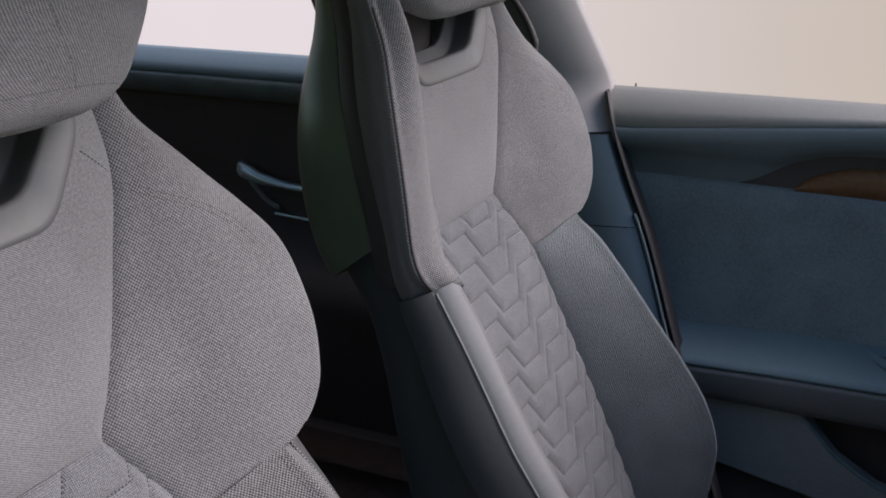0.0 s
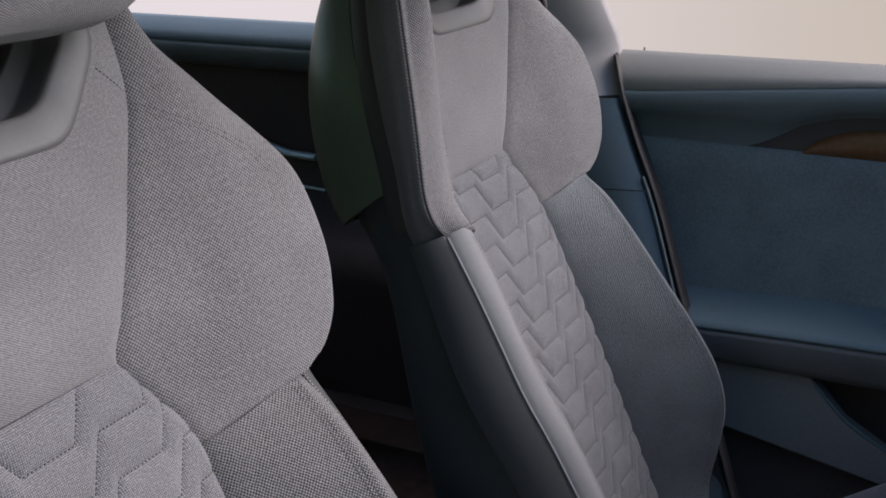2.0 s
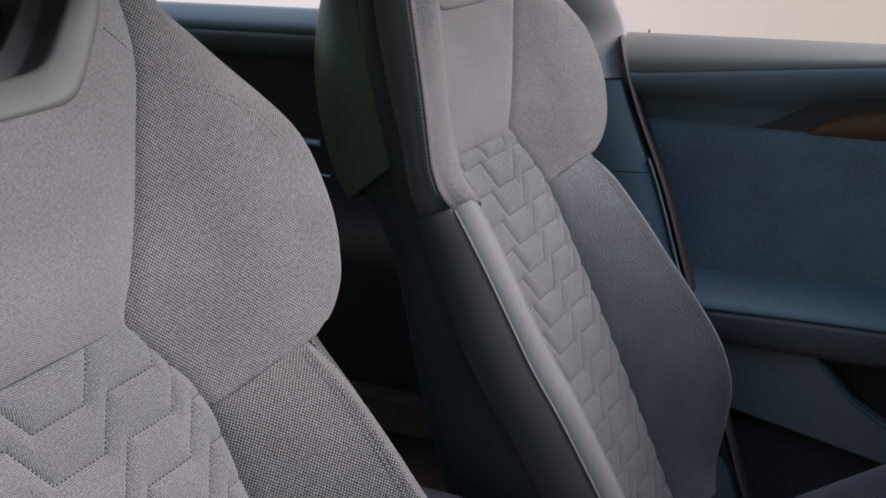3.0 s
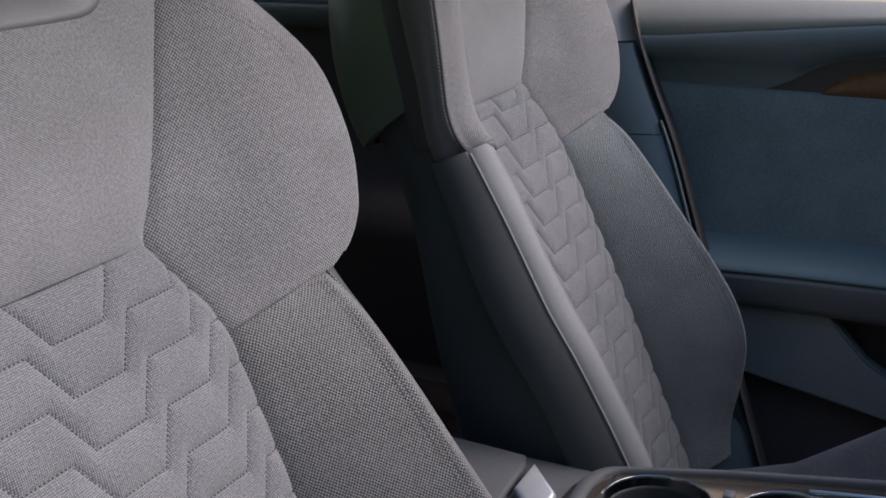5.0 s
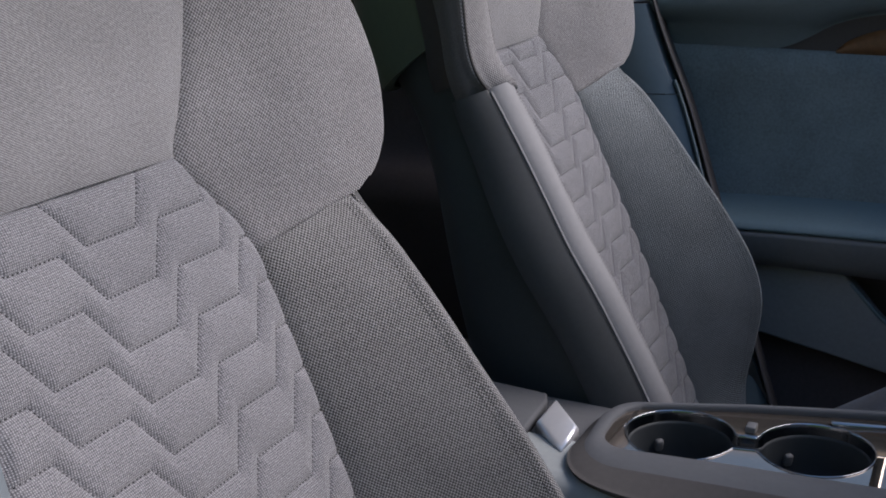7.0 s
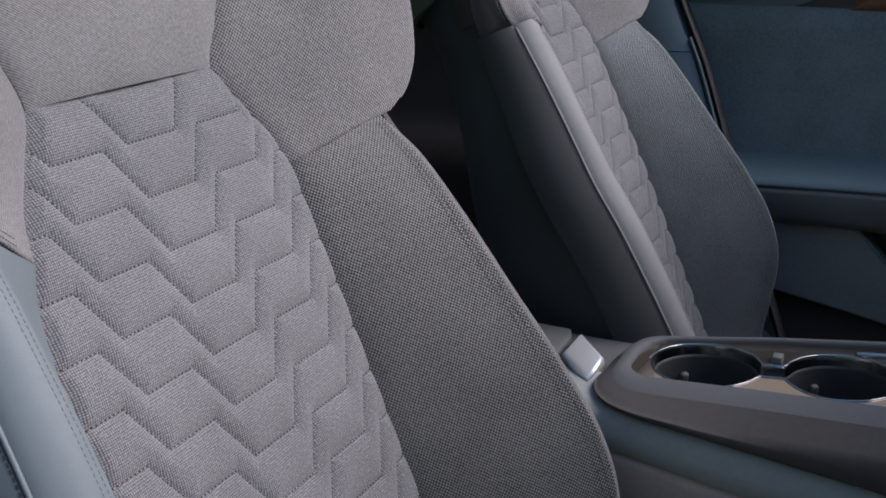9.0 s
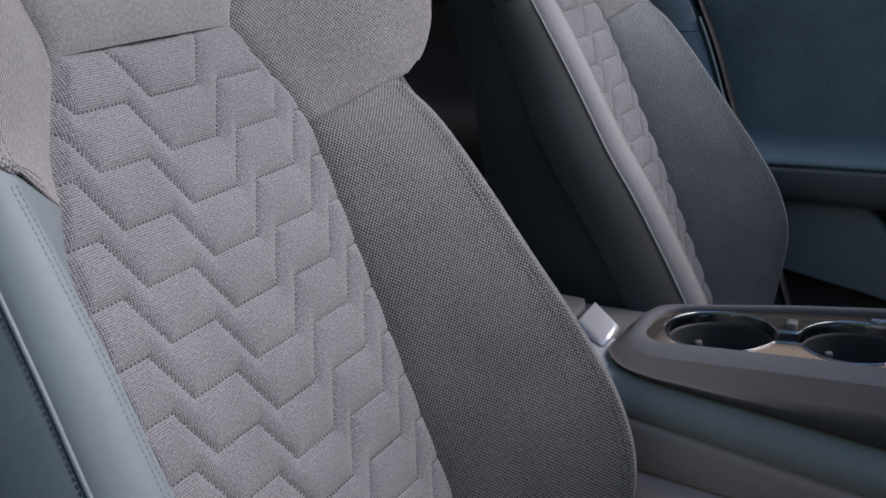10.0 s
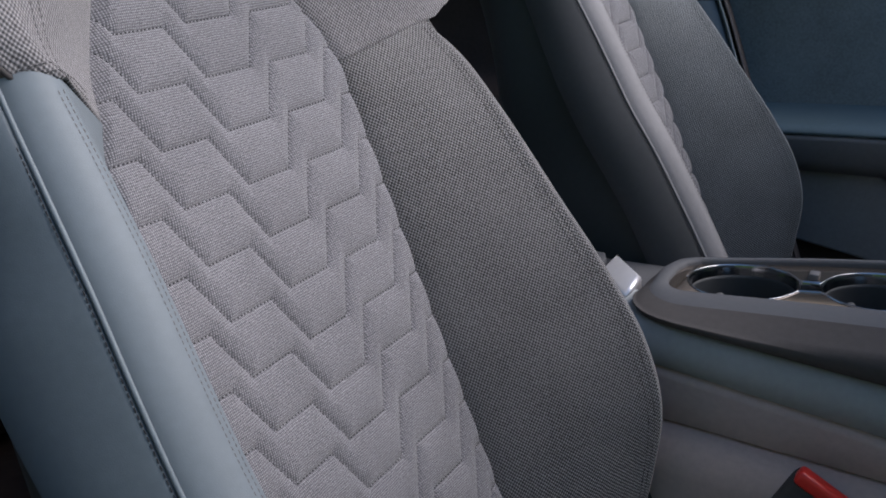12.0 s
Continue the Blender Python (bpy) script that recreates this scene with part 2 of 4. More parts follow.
def tube(path, radius, sides=8):
    """A sheet round a path of points."""
    p = np.asarray(path, float)
    t = np.gradient(p, axis=0)
    t /= np.linalg.norm(t, axis=1)[:, None]
    ref = np.array([0.31, 0.2, 0.93])
    a = np.cross(t, ref)
    a /= np.linalg.norm(a, axis=1)[:, None]
    b = np.cross(t, a)
    ang = np.linspace(0, 2 * np.pi, sides, endpoint=False)
    ring = p[:, None] + radius * (a[:, None] * np.cos(ang)[None, :, None] + b[:, None] * np.sin(ang)[None, :, None])
    return sheet(ring, closed=True)


def resample(path, step):
    p = np.asarray(path, float)
    d = np.concatenate([[0], np.cumsum(np.linalg.norm(np.diff(p, axis=0), axis=1))])
    s = np.arange(0, d[-1], step)
    return np.stack([np.interp(s, d, p[:, k]) for k in range(p.shape[1])], 1)


def stitches(paths, normals, length=0.0024, gap=0.0012, width=0.0009, rise=0.0005):
    """Small raised stitches along paths: a joined mesh's verts, quads and UVs."""
    vs, qs, k = [], [], 0
    corner = np.array([[-1, -1, 0], [1, -1, 0], [1, 1, 0], [-1, 1, 0], [-0.6, -0.7, 1], [0.6, -0.7, 1], [0.6, 0.7, 1], [-0.6, 0.7, 1]], float)
    faces = np.array([[4, 5, 6, 7], [0, 1, 5, 4], [1, 2, 6, 5], [2, 3, 7, 6], [3, 0, 4, 7]])
    for path, nrm in zip(paths, normals):
        p = resample(path, length + gap)
        if len(p) < 3:
            continue
        t = np.gradient(p, axis=0)
        t /= np.linalg.norm(t, axis=1)[:, None] + 1e-9
        nn = np.asarray(nrm, float) / np.linalg.norm(nrm)
        s = np.cross(nn, t)
        for i in range(len(p)):
            vs.append(p[i] + corner[:, :1] * t[i] * length / 2 + corner[:, 1:2] * s[i] * width / 2 + corner[:, 2:] * nn * rise)
            qs.append(faces + k)
            k += 8
    v, q = np.concatenate(vs), np.concatenate(qs)
    return v, q, v[:, :2].copy()


def rounded_box(bm, size, centre, r=0.005, seg=3, m=None):
    res = bmesh.ops.create_cube(bm, size=1.0)
    vs = res["verts"]
    bmesh.ops.scale(bm, vec=size, verts=vs)
    es = list({e for v in vs for e in v.link_edges})
    out = bmesh.ops.bevel(bm, geom=es, offset=r, segments=seg, affect="EDGES", profile=0.5)
    vs = list({v for f in out["faces"] for v in f.verts} | {v for v in vs if v.is_valid})
    if m is not None:
        bmesh.ops.transform(bm, matrix=m, verts=vs)
    bmesh.ops.translate(bm, vec=centre, verts=vs)
    return vs


def thing(name, m, label, category, group="", kind=""):
    ob = new(name)
    ob.empty_display_size = 0.1
    ob.matrix_world = m
    return tagged(ob, label, category, group, kind)


# ---- the front seats ----
# seat space: x across, y up along the backrest, z out of its face
LEAN_BACK = radians(22)
SEAT_YAW = 0.0
S_, C_ = math.sin(LEAN_BACK), math.cos(LEAN_BACK)


def seat_pose(y):
    turn = Matrix.Rotation(radians(SEAT_YAW), 4, "Z")
    return Matrix.Translation((0, y, 0.85)) @ turn @ Matrix(((0, -S_, C_, 0), (1, 0, 0, 0), (0, C_, S_, 0), (0, 0, 0, 1)))


BACK_W = -0.047          # face of the quilted panel
QUILT_HALF = curve_of([(-0.56, 0.135), (-0.2, 0.137), (-0.05, 0.138), (-0.012, 0.137), (0.01, 0.130), (0.042, 0.111), (0.078, 0.091)])
QUILT_OUT = curve_of([(-0.56, 0.152), (-0.2, 0.155), (-0.06, 0.153), (-0.02, 0.145), (0.0, 0.1355), (0.01, 0.1288), (0.042, 0.1098), (0.078, 0.0905)])
QUILT_DOOR = curve_of([(-0.56, 0.175), (-0.45, 0.173), (-0.337, 0.169), (-0.206, 0.162), (-0.127, 0.155), (-0.05, 0.147), (-0.012, 0.140), (0.01, 0.131), (0.042, 0.112), (0.078, 0.091)])
SEAM_U = curve_of([(-0.012, 0.137), (0.01, 0.130), (0.042, 0.111), (0.078, 0.093), (0.11, 0.106), (0.143, 0.121), (0.206, 0.142), (0.27, 0.159), (0.32, 0.160), (0.40, 0.15)])
SEAM_W = curve_of([(-0.012, -0.041), (0.04, -0.047), (0.078, -0.046), (0.11, -0.036), (0.143, -0.028), (0.206, -0.011), (0.27, 0.006), (0.32, 0.012), (0.40, 0.014)])
EDGE_U = {1: curve_of([(0.0, 0.243), (0.01, 0.262), (0.03, 0.279), (0.06, 0.286), (0.12, 0.289), (0.17, 0.283), (0.21, 0.264), (0.24, 0.249), (0.27, 0.229), (0.30, 0.204), (0.33, 0.187), (0.40, 0.183)]),
          -1: curve_of([(0.0, 0.226), (0.02, 0.233), (0.04, 0.239), (0.07, 0.247), (0.13, 0.252), (0.17, 0.251), (0.21, 0.246), (0.25, 0.237), (0.30, 0.218), (0.33, 0.205), (0.40, 0.19)])}
EDGE_W = {1: curve_of([(0.0, -0.002), (0.03, 0.012), (0.07, 0.024), (0.13, 0.030), (0.18, 0.027), (0.21, 0.020), (0.24, 0.010), (0.27, 0.005), (0.30, 0.004), (0.40, 0.015)]),
          -1: curve_of([(0.0, 0.004), (0.04, 0.010), (0.07, 0.019), (0.13, 0.036), (0.17, 0.045), (0.21, 0.052), (0.25, 0.057), (0.30, 0.058), (0.33, 0.053), (0.40, 0.05)])}
SWELL = {1: curve_of([(-0.02, 0.011), (0.4, 0.011)]), -1: curve_of([(-0.02, 0.020), (0.05, 0.024), (0.15, 0.028), (0.28, 0.038), (0.4, 0.03)])}   # how far the padding of the shoulder swells
CREST_R = curve_of([(-0.56, 0.0), (-0.50, 0.02), (-0.45, 0.05), (-0.39, 0.080), (-0.325, 0.087), (-0.26, 0.076), (-0.18, 0.055), (-0.10, 0.034), (-0.05, 0.018), (0.0, -0.004), (0.02, -0.008)])
CREST_NEAR = curve_of([(-0.56, 0.0), (-0.45, 0.04), (-0.35, 0.058), (-0.3, 0.052), (-0.2, 0.037), (-0.15, 0.032), (-0.1, 0.027), (-0.05, 0.019), (0.0, 0.010), (0.03, 0.006), (0.06, 0.0)])
# outer side: how far out its crest, piping and side stand
CREST_U = curve_of([(-0.56, 0.214), (-0.2, 0.212), (-0.1, 0.208), (-0.05, 0.205), (-0.02, 0.203), (0.01, 0.202), (0.04, 0.202)])
PIPE_U = curve_of([(-0.56, 0.256), (-0.2, 0.251), (-0.1, 0.2445), (-0.05, 0.2395), (-0.02, 0.236), (0.04, 0.230)])
CREST_FAR = curve_of([(-0.56, 0.0), (-0.45, 0.055), (-0.35, 0.090), (-0.3, 0.087), (-0.25, 0.081), (-0.2, 0.074), (-0.15, 0.064), (-0.1, 0.056), (-0.05, 0.047), (-0.02, 0.041), (0.0, 0.037), (0.03, 0.031), (0.06, 0.024)])
CREST_DOOR = curve_of([(-0.56, 0.0), (-0.50, 0.02), (-0.45, 0.05), (-0.39, 0.080), (-0.325, 0.087), (-0.26, 0.076), (-0.18, 0.055), (-0.10, 0.034), (-0.05, 0.018), (0.0, -0.004), (0.02, -0.008)])   # far seat, towards its door
LIP = {CREST_R: 0.0, CREST_DOOR: 0.0, CREST_NEAR: 0.012, CREST_FAR: 0.031}   # how high the outer end of the shoulder's lower edge stands
BACK_SHELL_W = curve_of([(-0.56, -0.21), (-0.18, -0.160), (-0.02, -0.130), (0.05, -0.128), (0.085, -0.138), (0.18, -0.133), (0.28, -0.100), (0.37, -0.045), (0.45, -0.018), (0.6, 0.0)])
SHELL_EDGE_W = curve_of([(-0.56, 0.03), (-0.205, 0.008), (-0.168, 0.0), (-0.1, -0.011), (-0.034, -0.019), (0.047, -0.024), (0.12, -0.006), (0.2, 0.004), (0.284, 0.012), (0.35, 0.018), (0.6, 0.02)])
ROW = 0.0391


def chevron(u):
    u = np.abs(u)
    return np.interp(u, [0, 0.025, 0.049, 0.0965, 0.1205, 0.2], [0, 0, ROW, ROW, 2 * ROW, 2 * ROW])


def pattern_start(crest):
    """Where the chevrons begin: off centre on the seat by the far door."""
    return (0.026, 0.0015 + 0.4 * ROW) if crest in (CREST_FAR, CREST_DOOR) else (0.0, 0.0015)


def quilt_half(u, v, crest):
    """Half width of the quilt: wider on the side towards the seat's own door."""
    inner = QUILT_HALF(v)
    if crest in (CREST_FAR, CREST_DOOR):
        return np.where(np.asarray(u) < 0, inner, QUILT_DOOR(v))
    return np.where(np.asarray(u) < 0, QUILT_OUT(v), inner)


def quilt_surface(u, v, crest):
    """Height of the quilted face with its sewn-down lines."""
    knots = np.array([-0.2, -0.1205, -0.0965, -0.049, -0.025, 0.025, 0.049, 0.0965, 0.1205, 0.2])
    base = chevron(knots)
    d = np.full(u.shape, 1.0)
    u0, v0 = pattern_start(crest)
    k0 = np.floor((v - v0) / ROW)
    for k in range(-3, 3):
        off = v0 + (k0 + k) * ROW
        for a in range(len(knots) - 1):
            ax, ay, bx, by = knots[a] + u0, base[a] + off, knots[a + 1] + u0, base[a + 1] + off
            ex, ey = bx - ax, by - ay
            s = np.clip(((u - ax) * ex + (v - ay) * ey) / (ex * ex + ey * ey), 0, 1)
            d = np.minimum(d, np.hypot(u - ax - s * ex, v - ay - s * ey))
    rim = np.minimum(quilt_half(u, v, crest) - np.abs(u), 0.08 - v)
    puff = 0.0040 * (1 - np.exp(-((d / 0.0070) ** 1.2))) * np.clip(rim / 0.008, 0.35, 1)
    puff = puff - 0.0013 * np.exp(-((d / 0.0011) ** 2))
    edge = -0.005 * np.exp(-np.clip(rim, 0, 1) / 0.006)
    return BACK_W + puff + edge + 0.25 * u * u


def quilted_panel(crest):
    vv = np.linspace(-0.55, 0.079, 540)
    aa = np.linspace(-1, 1, 240)
    V, A = np.meshgrid(vv, aa, indexing="ij")
    U = A * quilt_half(A, V, crest)
    p = np.stack([U, V, quilt_surface(U, V, crest)], -1)
    # a tucked hem on both sides and along the top
    side = np.array([0.005, 0.0, -0.003])
    p = np.concatenate([p[:, :1] + side * [-1, 1, 1], p, p[:, -1:] + side], 1)
    p = np.concatenate([p, p[-1:] + [0, 0.007, -0.003]], 0)
    return mesh_of("quilted_panel", [sheet(p, flat=True)])


def quilt_stitching(crest):
    paths = []
    u0, v0 = pattern_start(crest)
    for k in range(-17, 3):
        off = v0 + k * ROW
        us = np.linspace(-0.166, 0.166, 500)
        vs = chevron(us - u0) + off
        ok = (vs > -0.54) & (vs < 0.076) & (np.abs(us) < quilt_half(us, vs, crest) - 0.001)
        runs = np.split(np.arange(len(us)), np.where(~ok)[0])
        for r in runs:
            r = [i for i in r if ok[i]]
            if len(r) > 8:
                u, v = us[r], vs[r]
                paths.append(np.stack([u, v, quilt_surface(u, v, crest) - 0.0001], -1))
    return mesh_of("stitching", [stitches(paths, [(0, 0, 1)] * len(paths), 0.0023, 0.0016, 0.0013, 0.0008)])


def centre_panel():
    """Plain upper panel below the slot and up both sides of it."""
    def w_at(U, V):
        s = np.clip(np.abs(U) / SEAM_U(V), 0, 1)
        rim = np.minimum((1 - s) * SEAM_U(V), V - 0.078)
        return SEAM_W(V) + 0.004 * (1 - s * s) - 0.0045 * np.exp(-np.clip(rim, 0, 1) / 0.006)
    vv, aa = np.linspace(0.0785, 0.245, 60), np.linspace(-1, 1, 60)
    V, A = np.meshgrid(vv, aa, indexing="ij")
    U = A * SEAM_U(V)
    out = [sheet(np.stack([U, V, w_at(U, V)], -1))]
    def slot(v):
        return np.interp(v, [0.2445, 0.2505, 0.257, 0.280, 0.303, 0.312, 0.40], [0.068, 0.081, 0.089, 0.107, 0.125, 0.128, 0.128])

    for sgn in (-1, 1):
        vv = np.linspace(0.244, 0.40, 40)
        V, A = np.meshgrid(vv, np.linspace(0, 1, 12), indexing="ij")
        U = sgn * (slot(V) + (SEAM_U(V) - slot(V)) * A)
        q = sheet(np.stack([U, V, w_at(U, V)], -1))
        if sgn < 0:
            q = (q[0], q[1][:, ::-1], q[2])
        out.append(q)
    return mesh_of("centre_panel", out)


def crest_share(crest):
    """How far across the shoulder the crest of the bolster below meets it."""
    return 0.065 / (edge_u(-1, LIP[crest], crest) - 0.137)


def low_edge(sgn, a, crest):
    """Where the lower end of a shoulder runs."""
    return -0.013 + (0.013 * a if sgn > 0 else (LIP[crest] + 0.013) * min(1.0, a / crest_share(crest)) ** 1.4)


def edge_u(sgn, v, crest):
    """Outer edge of a shoulder's face; the outer one draws in towards its lower end."""
    return float(EDGE_U[sgn](v)) - (0.016 * math.exp(-max(0.0, v - LIP[crest]) / 0.014) if sgn < 0 else 0.0)


def wing_height(sgn, v, a, crest):
    """Height of a shoulder's face at a share of the way from the inner seam to its edge."""
    v_low = low_edge(sgn, a, crest)
    iu, iw, eu, ew = float(SEAM_U(v)), float(SEAM_W(v)), edge_u(sgn, v, crest), float(EDGE_W[sgn](v))
    puff = float(SWELL[sgn](v)) * math.sin(math.pi * a**1.3) * min(1, (v - v_low) / 0.03 + (0.25 if sgn > 0 else 0.7))
    crease = 0.0010 * min(1, a * 1.3) ** 1.5
    w = iw + (ew - iw) * a**1.15 + puff
    if sgn < 0:
        s = min(1.0, a / crest_share(crest))
        lip = float(crest(LIP[crest])) - 0.0025 + 0.004 * s**5
        round_off = 0.35 * max(0.0, a - crest_share(crest)) ** 2
        w += (iw + (lip - iw) * s - round_off - w) * math.exp(-(((v - v_low) / 0.06) ** 1.5))
    return w - 0.006 * math.exp(-a * (eu - iu) / 0.005) - crease * math.exp(-(v - v_low) / 0.003)


def shoulder_seams(sgn, crest):
    """Sewn lines on the top of a shoulder."""
    line = [(0.158, 0.262), (0.176, 0.251), (0.195, 0.238), (0.225, 0.220), (0.249, 0.198), (0.262, 0.175)] if sgn > 0 else [(0.158, 0.272), (0.18, 0.287), (0.20, 0.300), (0.215, 0.309)]
    t = np.linspace(0, len(line) - 1, 50)
    us, vs = np.interp(t, range(len(line)), [p[0] for p in line]), np.interp(t, range(len(line)), [p[1] for p in line])
    paths = []
    for off in ((0.0, 0.0045) if sgn > 0 else (0.0,)):
        path = []
        for u, v in zip(us - off, vs - off * 0.6):
            k = (u - float(SEAM_U(v))) / (edge_u(sgn, v, crest) - float(SEAM_U(v)))
            if 0.01 < k < 0.97:
                path.append((sgn * u, v, wing_height(sgn, v, k, crest) - 0.0002))
        paths.append(path)
    if sgn < 0:
        for u in (0.196, 0.204):
            path = []
            for v in np.linspace(LIP[crest] + 0.003, 0.15, 40):
                k = (u - float(SEAM_U(v))) / (edge_u(sgn, v, crest) - float(SEAM_U(v)))
                path.append((-u, v, wing_height(sgn, v, k, crest) - 0.0001))
            paths.append(path)
        for off in (0.004, 0.0085):
            path = []
            for k in np.linspace(0.45, 0.985, 40):
                v = low_edge(sgn, k, crest) + off
                path.append((-float(SEAM_U(v)) - (edge_u(sgn, v, crest) - float(SEAM_U(v))) * k, v, wing_height(sgn, v, k, crest) + 0.0001))
            paths.append(path)
    return mesh_of("stitching", [stitches(paths, [(0, 0, 1)] * len(paths), 0.003, 0.0009, 0.0007, 0.0003)])


def slot_seams():
    """Sewn lines from the slot's corners to the shoulder seams."""
    paths = []
    for sgn in (-1, 1):
        u, v = np.linspace(0.130, 0.1575, 14), np.linspace(0.290, 0.2665, 14)
        s = u / SEAM_U(v)
        w = SEAM_W(v) + 0.004 * (1 - s * s) - 0.006 * np.exp(-np.clip((1 - s) * SEAM_U(v), 0, 1) / 0.006)
        paths.append(np.stack([sgn * u, v, w], -1))
    return mesh_of("stitching", [stitches(paths, [(0, 0, 1)] * 2, 0.003, 0.0009, 0.0009, 0.0005)])


def wing(sgn, crest):
    """Shoulder bolster: padded face, rolled edge, and the side that runs back to the shell."""
    rr = np.linspace(0, 1, 90)
    rows = []
    for r in rr:
        row = []
        for a in np.linspace(0, 1, 36):
            v_low = low_edge(sgn, a, crest)
            v = v_low + (0.40 - v_low) * r
            iu, eu = SEAM_U(v), edge_u(sgn, v, crest)
            u = iu + (eu - iu) * a
            row.append((u, v, wing_height(sgn, v, a, crest)))
        v0 = max(0.0, low_edge(sgn, 1.0, crest))
        v = v0 + (0.40 - v0) * r
        eu, bu, ew = edge_u(sgn, v, crest), float(EDGE_U[sgn](v)), wing_height(sgn, v, 1.0, crest)
        back = min(float(SHELL_EDGE_W(v)), float(ew) - 0.024)
        fall = min(1, (v - v0) / 0.03)
        for k in range(1, 9):
            ang = k / 8 * math.pi / 2
            row.append((eu + 0.008 * math.sin(ang) * (0.4 + 0.6 * fall), v, ew - 0.012 * (1 - math.cos(ang))))
        for k in range(1, 9):
            s = k / 8
            row.append(((eu + 0.008 * (0.4 + 0.6 * fall)) * (1 - s) + (bu + 0.002) * s + 0.004 * math.sin(math.pi * s), v, (ew - 0.012) * (1 - s) + back * s))
        rows.append(row)
    p = np.array(rows, float)
    tuck = p[:1].copy()
    tuck[..., 2] -= 0.006
    tuck[..., 1] -= 0.001
    tuck[..., 0] -= 0.012 * np.linspace(0, 1, p.shape[1])[None] ** 2
    p = np.concatenate([tuck, p])
    p[..., 0] *= sgn
    du, dv = p[..., 0].copy(), p[..., 1]
    du[:, 1:] = du[:, :1] + sgn * np.cumsum(np.linalg.norm(np.diff(p[..., ::2], axis=1), axis=2), 1)
    uv = np.stack([du, dv], -1)

    def cut(name, a, b):
        v, q, _ = sheet(p[:, a:b])
        return mesh_of(name, [(v, q, uv[:, a:b].reshape(-1, 2))], flip=sgn < 0)
    return cut("shoulder_bolster", 0, 41), cut("side_gusset", 40, p.shape[1])


def pipe_u(v, crest):
    """How far out the piping runs; the far seat's facing is a little wider."""
    return float(PIPE_U(v)) + (0.003 + 0.005 * math.exp(-((v + 0.15) / 0.09) ** 2) if crest is CREST_FAR else 0.0)


def crest_u(v, crest):
    """How far out the crest of a left bolster runs; the far seat's is narrower."""
    return float(CREST_U(v)) + (0.012 * min(1.0, max(0.0, -v - 0.01) / 0.08) if crest is CREST_FAR else 0.0)


def bolster_section(v, crest, sgn):
    q, h = float(quilt_half(sgn, v, crest)), float(crest(v))
    e = float(SHELL_EDGE_W(v))
    return dict(inner=(q, BACK_W + 0.004), crest=(crest_u(v, crest) if sgn < 0 else 0.231, h - 0.003), pipe=(pipe_u(v, crest) if sgn < 0 else 0.252, h - 0.014), side=(pipe_u(v, crest) + 0.008 + (0.020 if crest is CREST_NEAR else 0.007) * min(1, max(0, -v) / 0.1) if sgn < 0 else 0.267, e - (0.006 + 0.04 * min(1, max(0, -v) / 0.06) if crest is CREST_NEAR else 0.006)))


def low_bolster(sgn, which, crest):
    """which: 'face' (cloth towards the sitter), 'strip' (leather over the crest), 'side' (leather beside it)."""
    rows = []
    for v in np.linspace(-0.55, 0.0 if which == "face" else (0.008 if sgn > 0 else LIP[crest] + 0.008), 90):
        s = bolster_section(v, crest, sgn)
        row = []
        if which == "face":
            (u0, w0), (u1, w1) = s["inner"], s["crest"]
            for a in np.linspace(0, 1, 26):
                top = low_edge(sgn, a if sgn > 0 else crest_share(crest) * a, crest)
                vv = -0.55 + (v + 0.55) / 0.55 * (top + 0.55)
                if sgn < 0:
                    w1 = float(crest(vv)) - 0.003
                    u1 = crest_u(vv, crest)
                w = w0 + (w1 - w0) * a + (0.004 if sgn > 0 else -0.003 * min(1.0, (top - vv) / 0.04)) * math.sin(math.pi * a) - 0.005 * math.exp(-a * 0.09 / 0.005) - (0.0010 * min(1, a * 1.3) ** 1.5 if sgn > 0 else 0.0) * math.exp(-(top - vv) / 0.003)
                row.append((u0 + (u1 - u0) * a, vv, w))
        elif which == "strip":
            (u0, w0), (u1, w1) = s["crest"], s["pipe"]
            for a in np.concatenate([np.linspace(0, 0.8, 11), [0.85, 0.89, 0.92, 0.95, 0.975, 1.0]]):
                row.append((u0 + (u1 - u0) * a, v, w0 + (w1 - w0) * a + (0.0065 if sgn < 0 else 0.004 * min(1.0, 0.2 + max(0.0, -v) / 0.04)) * math.sin(math.pi * a) ** 0.8 - 0.003 * max(0.0, 1 + v / 0.02 if v < 0 else 1.0) * (1 if sgn > 0 else 0) - 0.0035 * math.exp(-(1 - a) / 0.07)))
        else:
            (u0, w0), (u1, w1) = s["pipe"], s["side"]
            for a in np.concatenate([[0, 0.02, 0.04, 0.07, 0.1, 0.15], np.linspace(0.2, 1, 12)]):
                row.append((u0 + (u1 - u0) * a + 0.009 * math.sin(math.pi * a) ** 0.8, v, w0 + (w1 - w0) * a - 0.0035 * math.exp(-a / 0.025)))
        rows.append(row)
    p = np.array(rows, float)
    p[..., 0] *= sgn
    return mesh_of("side_bolster", [sheet(p)], flip=sgn < 0)


def piping(sgn, crest):
    path = [(sgn * (pipe_u(v, crest) + 0.0005 if sgn < 0 else 0.2525), v, float(crest(v)) - 0.0150) for v in np.linspace(-0.54, 0.012 if sgn > 0 else LIP[crest] + 0.004, 60)]
    return mesh_of("piping", [tube(path, 0.0016)])


def wing_piping(sgn, crest):
    path = []
    v0 = 0.008 if sgn > 0 else LIP[crest] + 0.003
    for v in np.linspace(v0, 0.34, 70):
        eu = edge_u(sgn, v, crest)
        edge_w = wing_height(sgn, v, 1.0, crest)
        u, w = eu + 0.004, edge_w - 0.003
        path.append((sgn * u, v, w))
    return mesh_of("piping", [tube(path, 0.0017)])


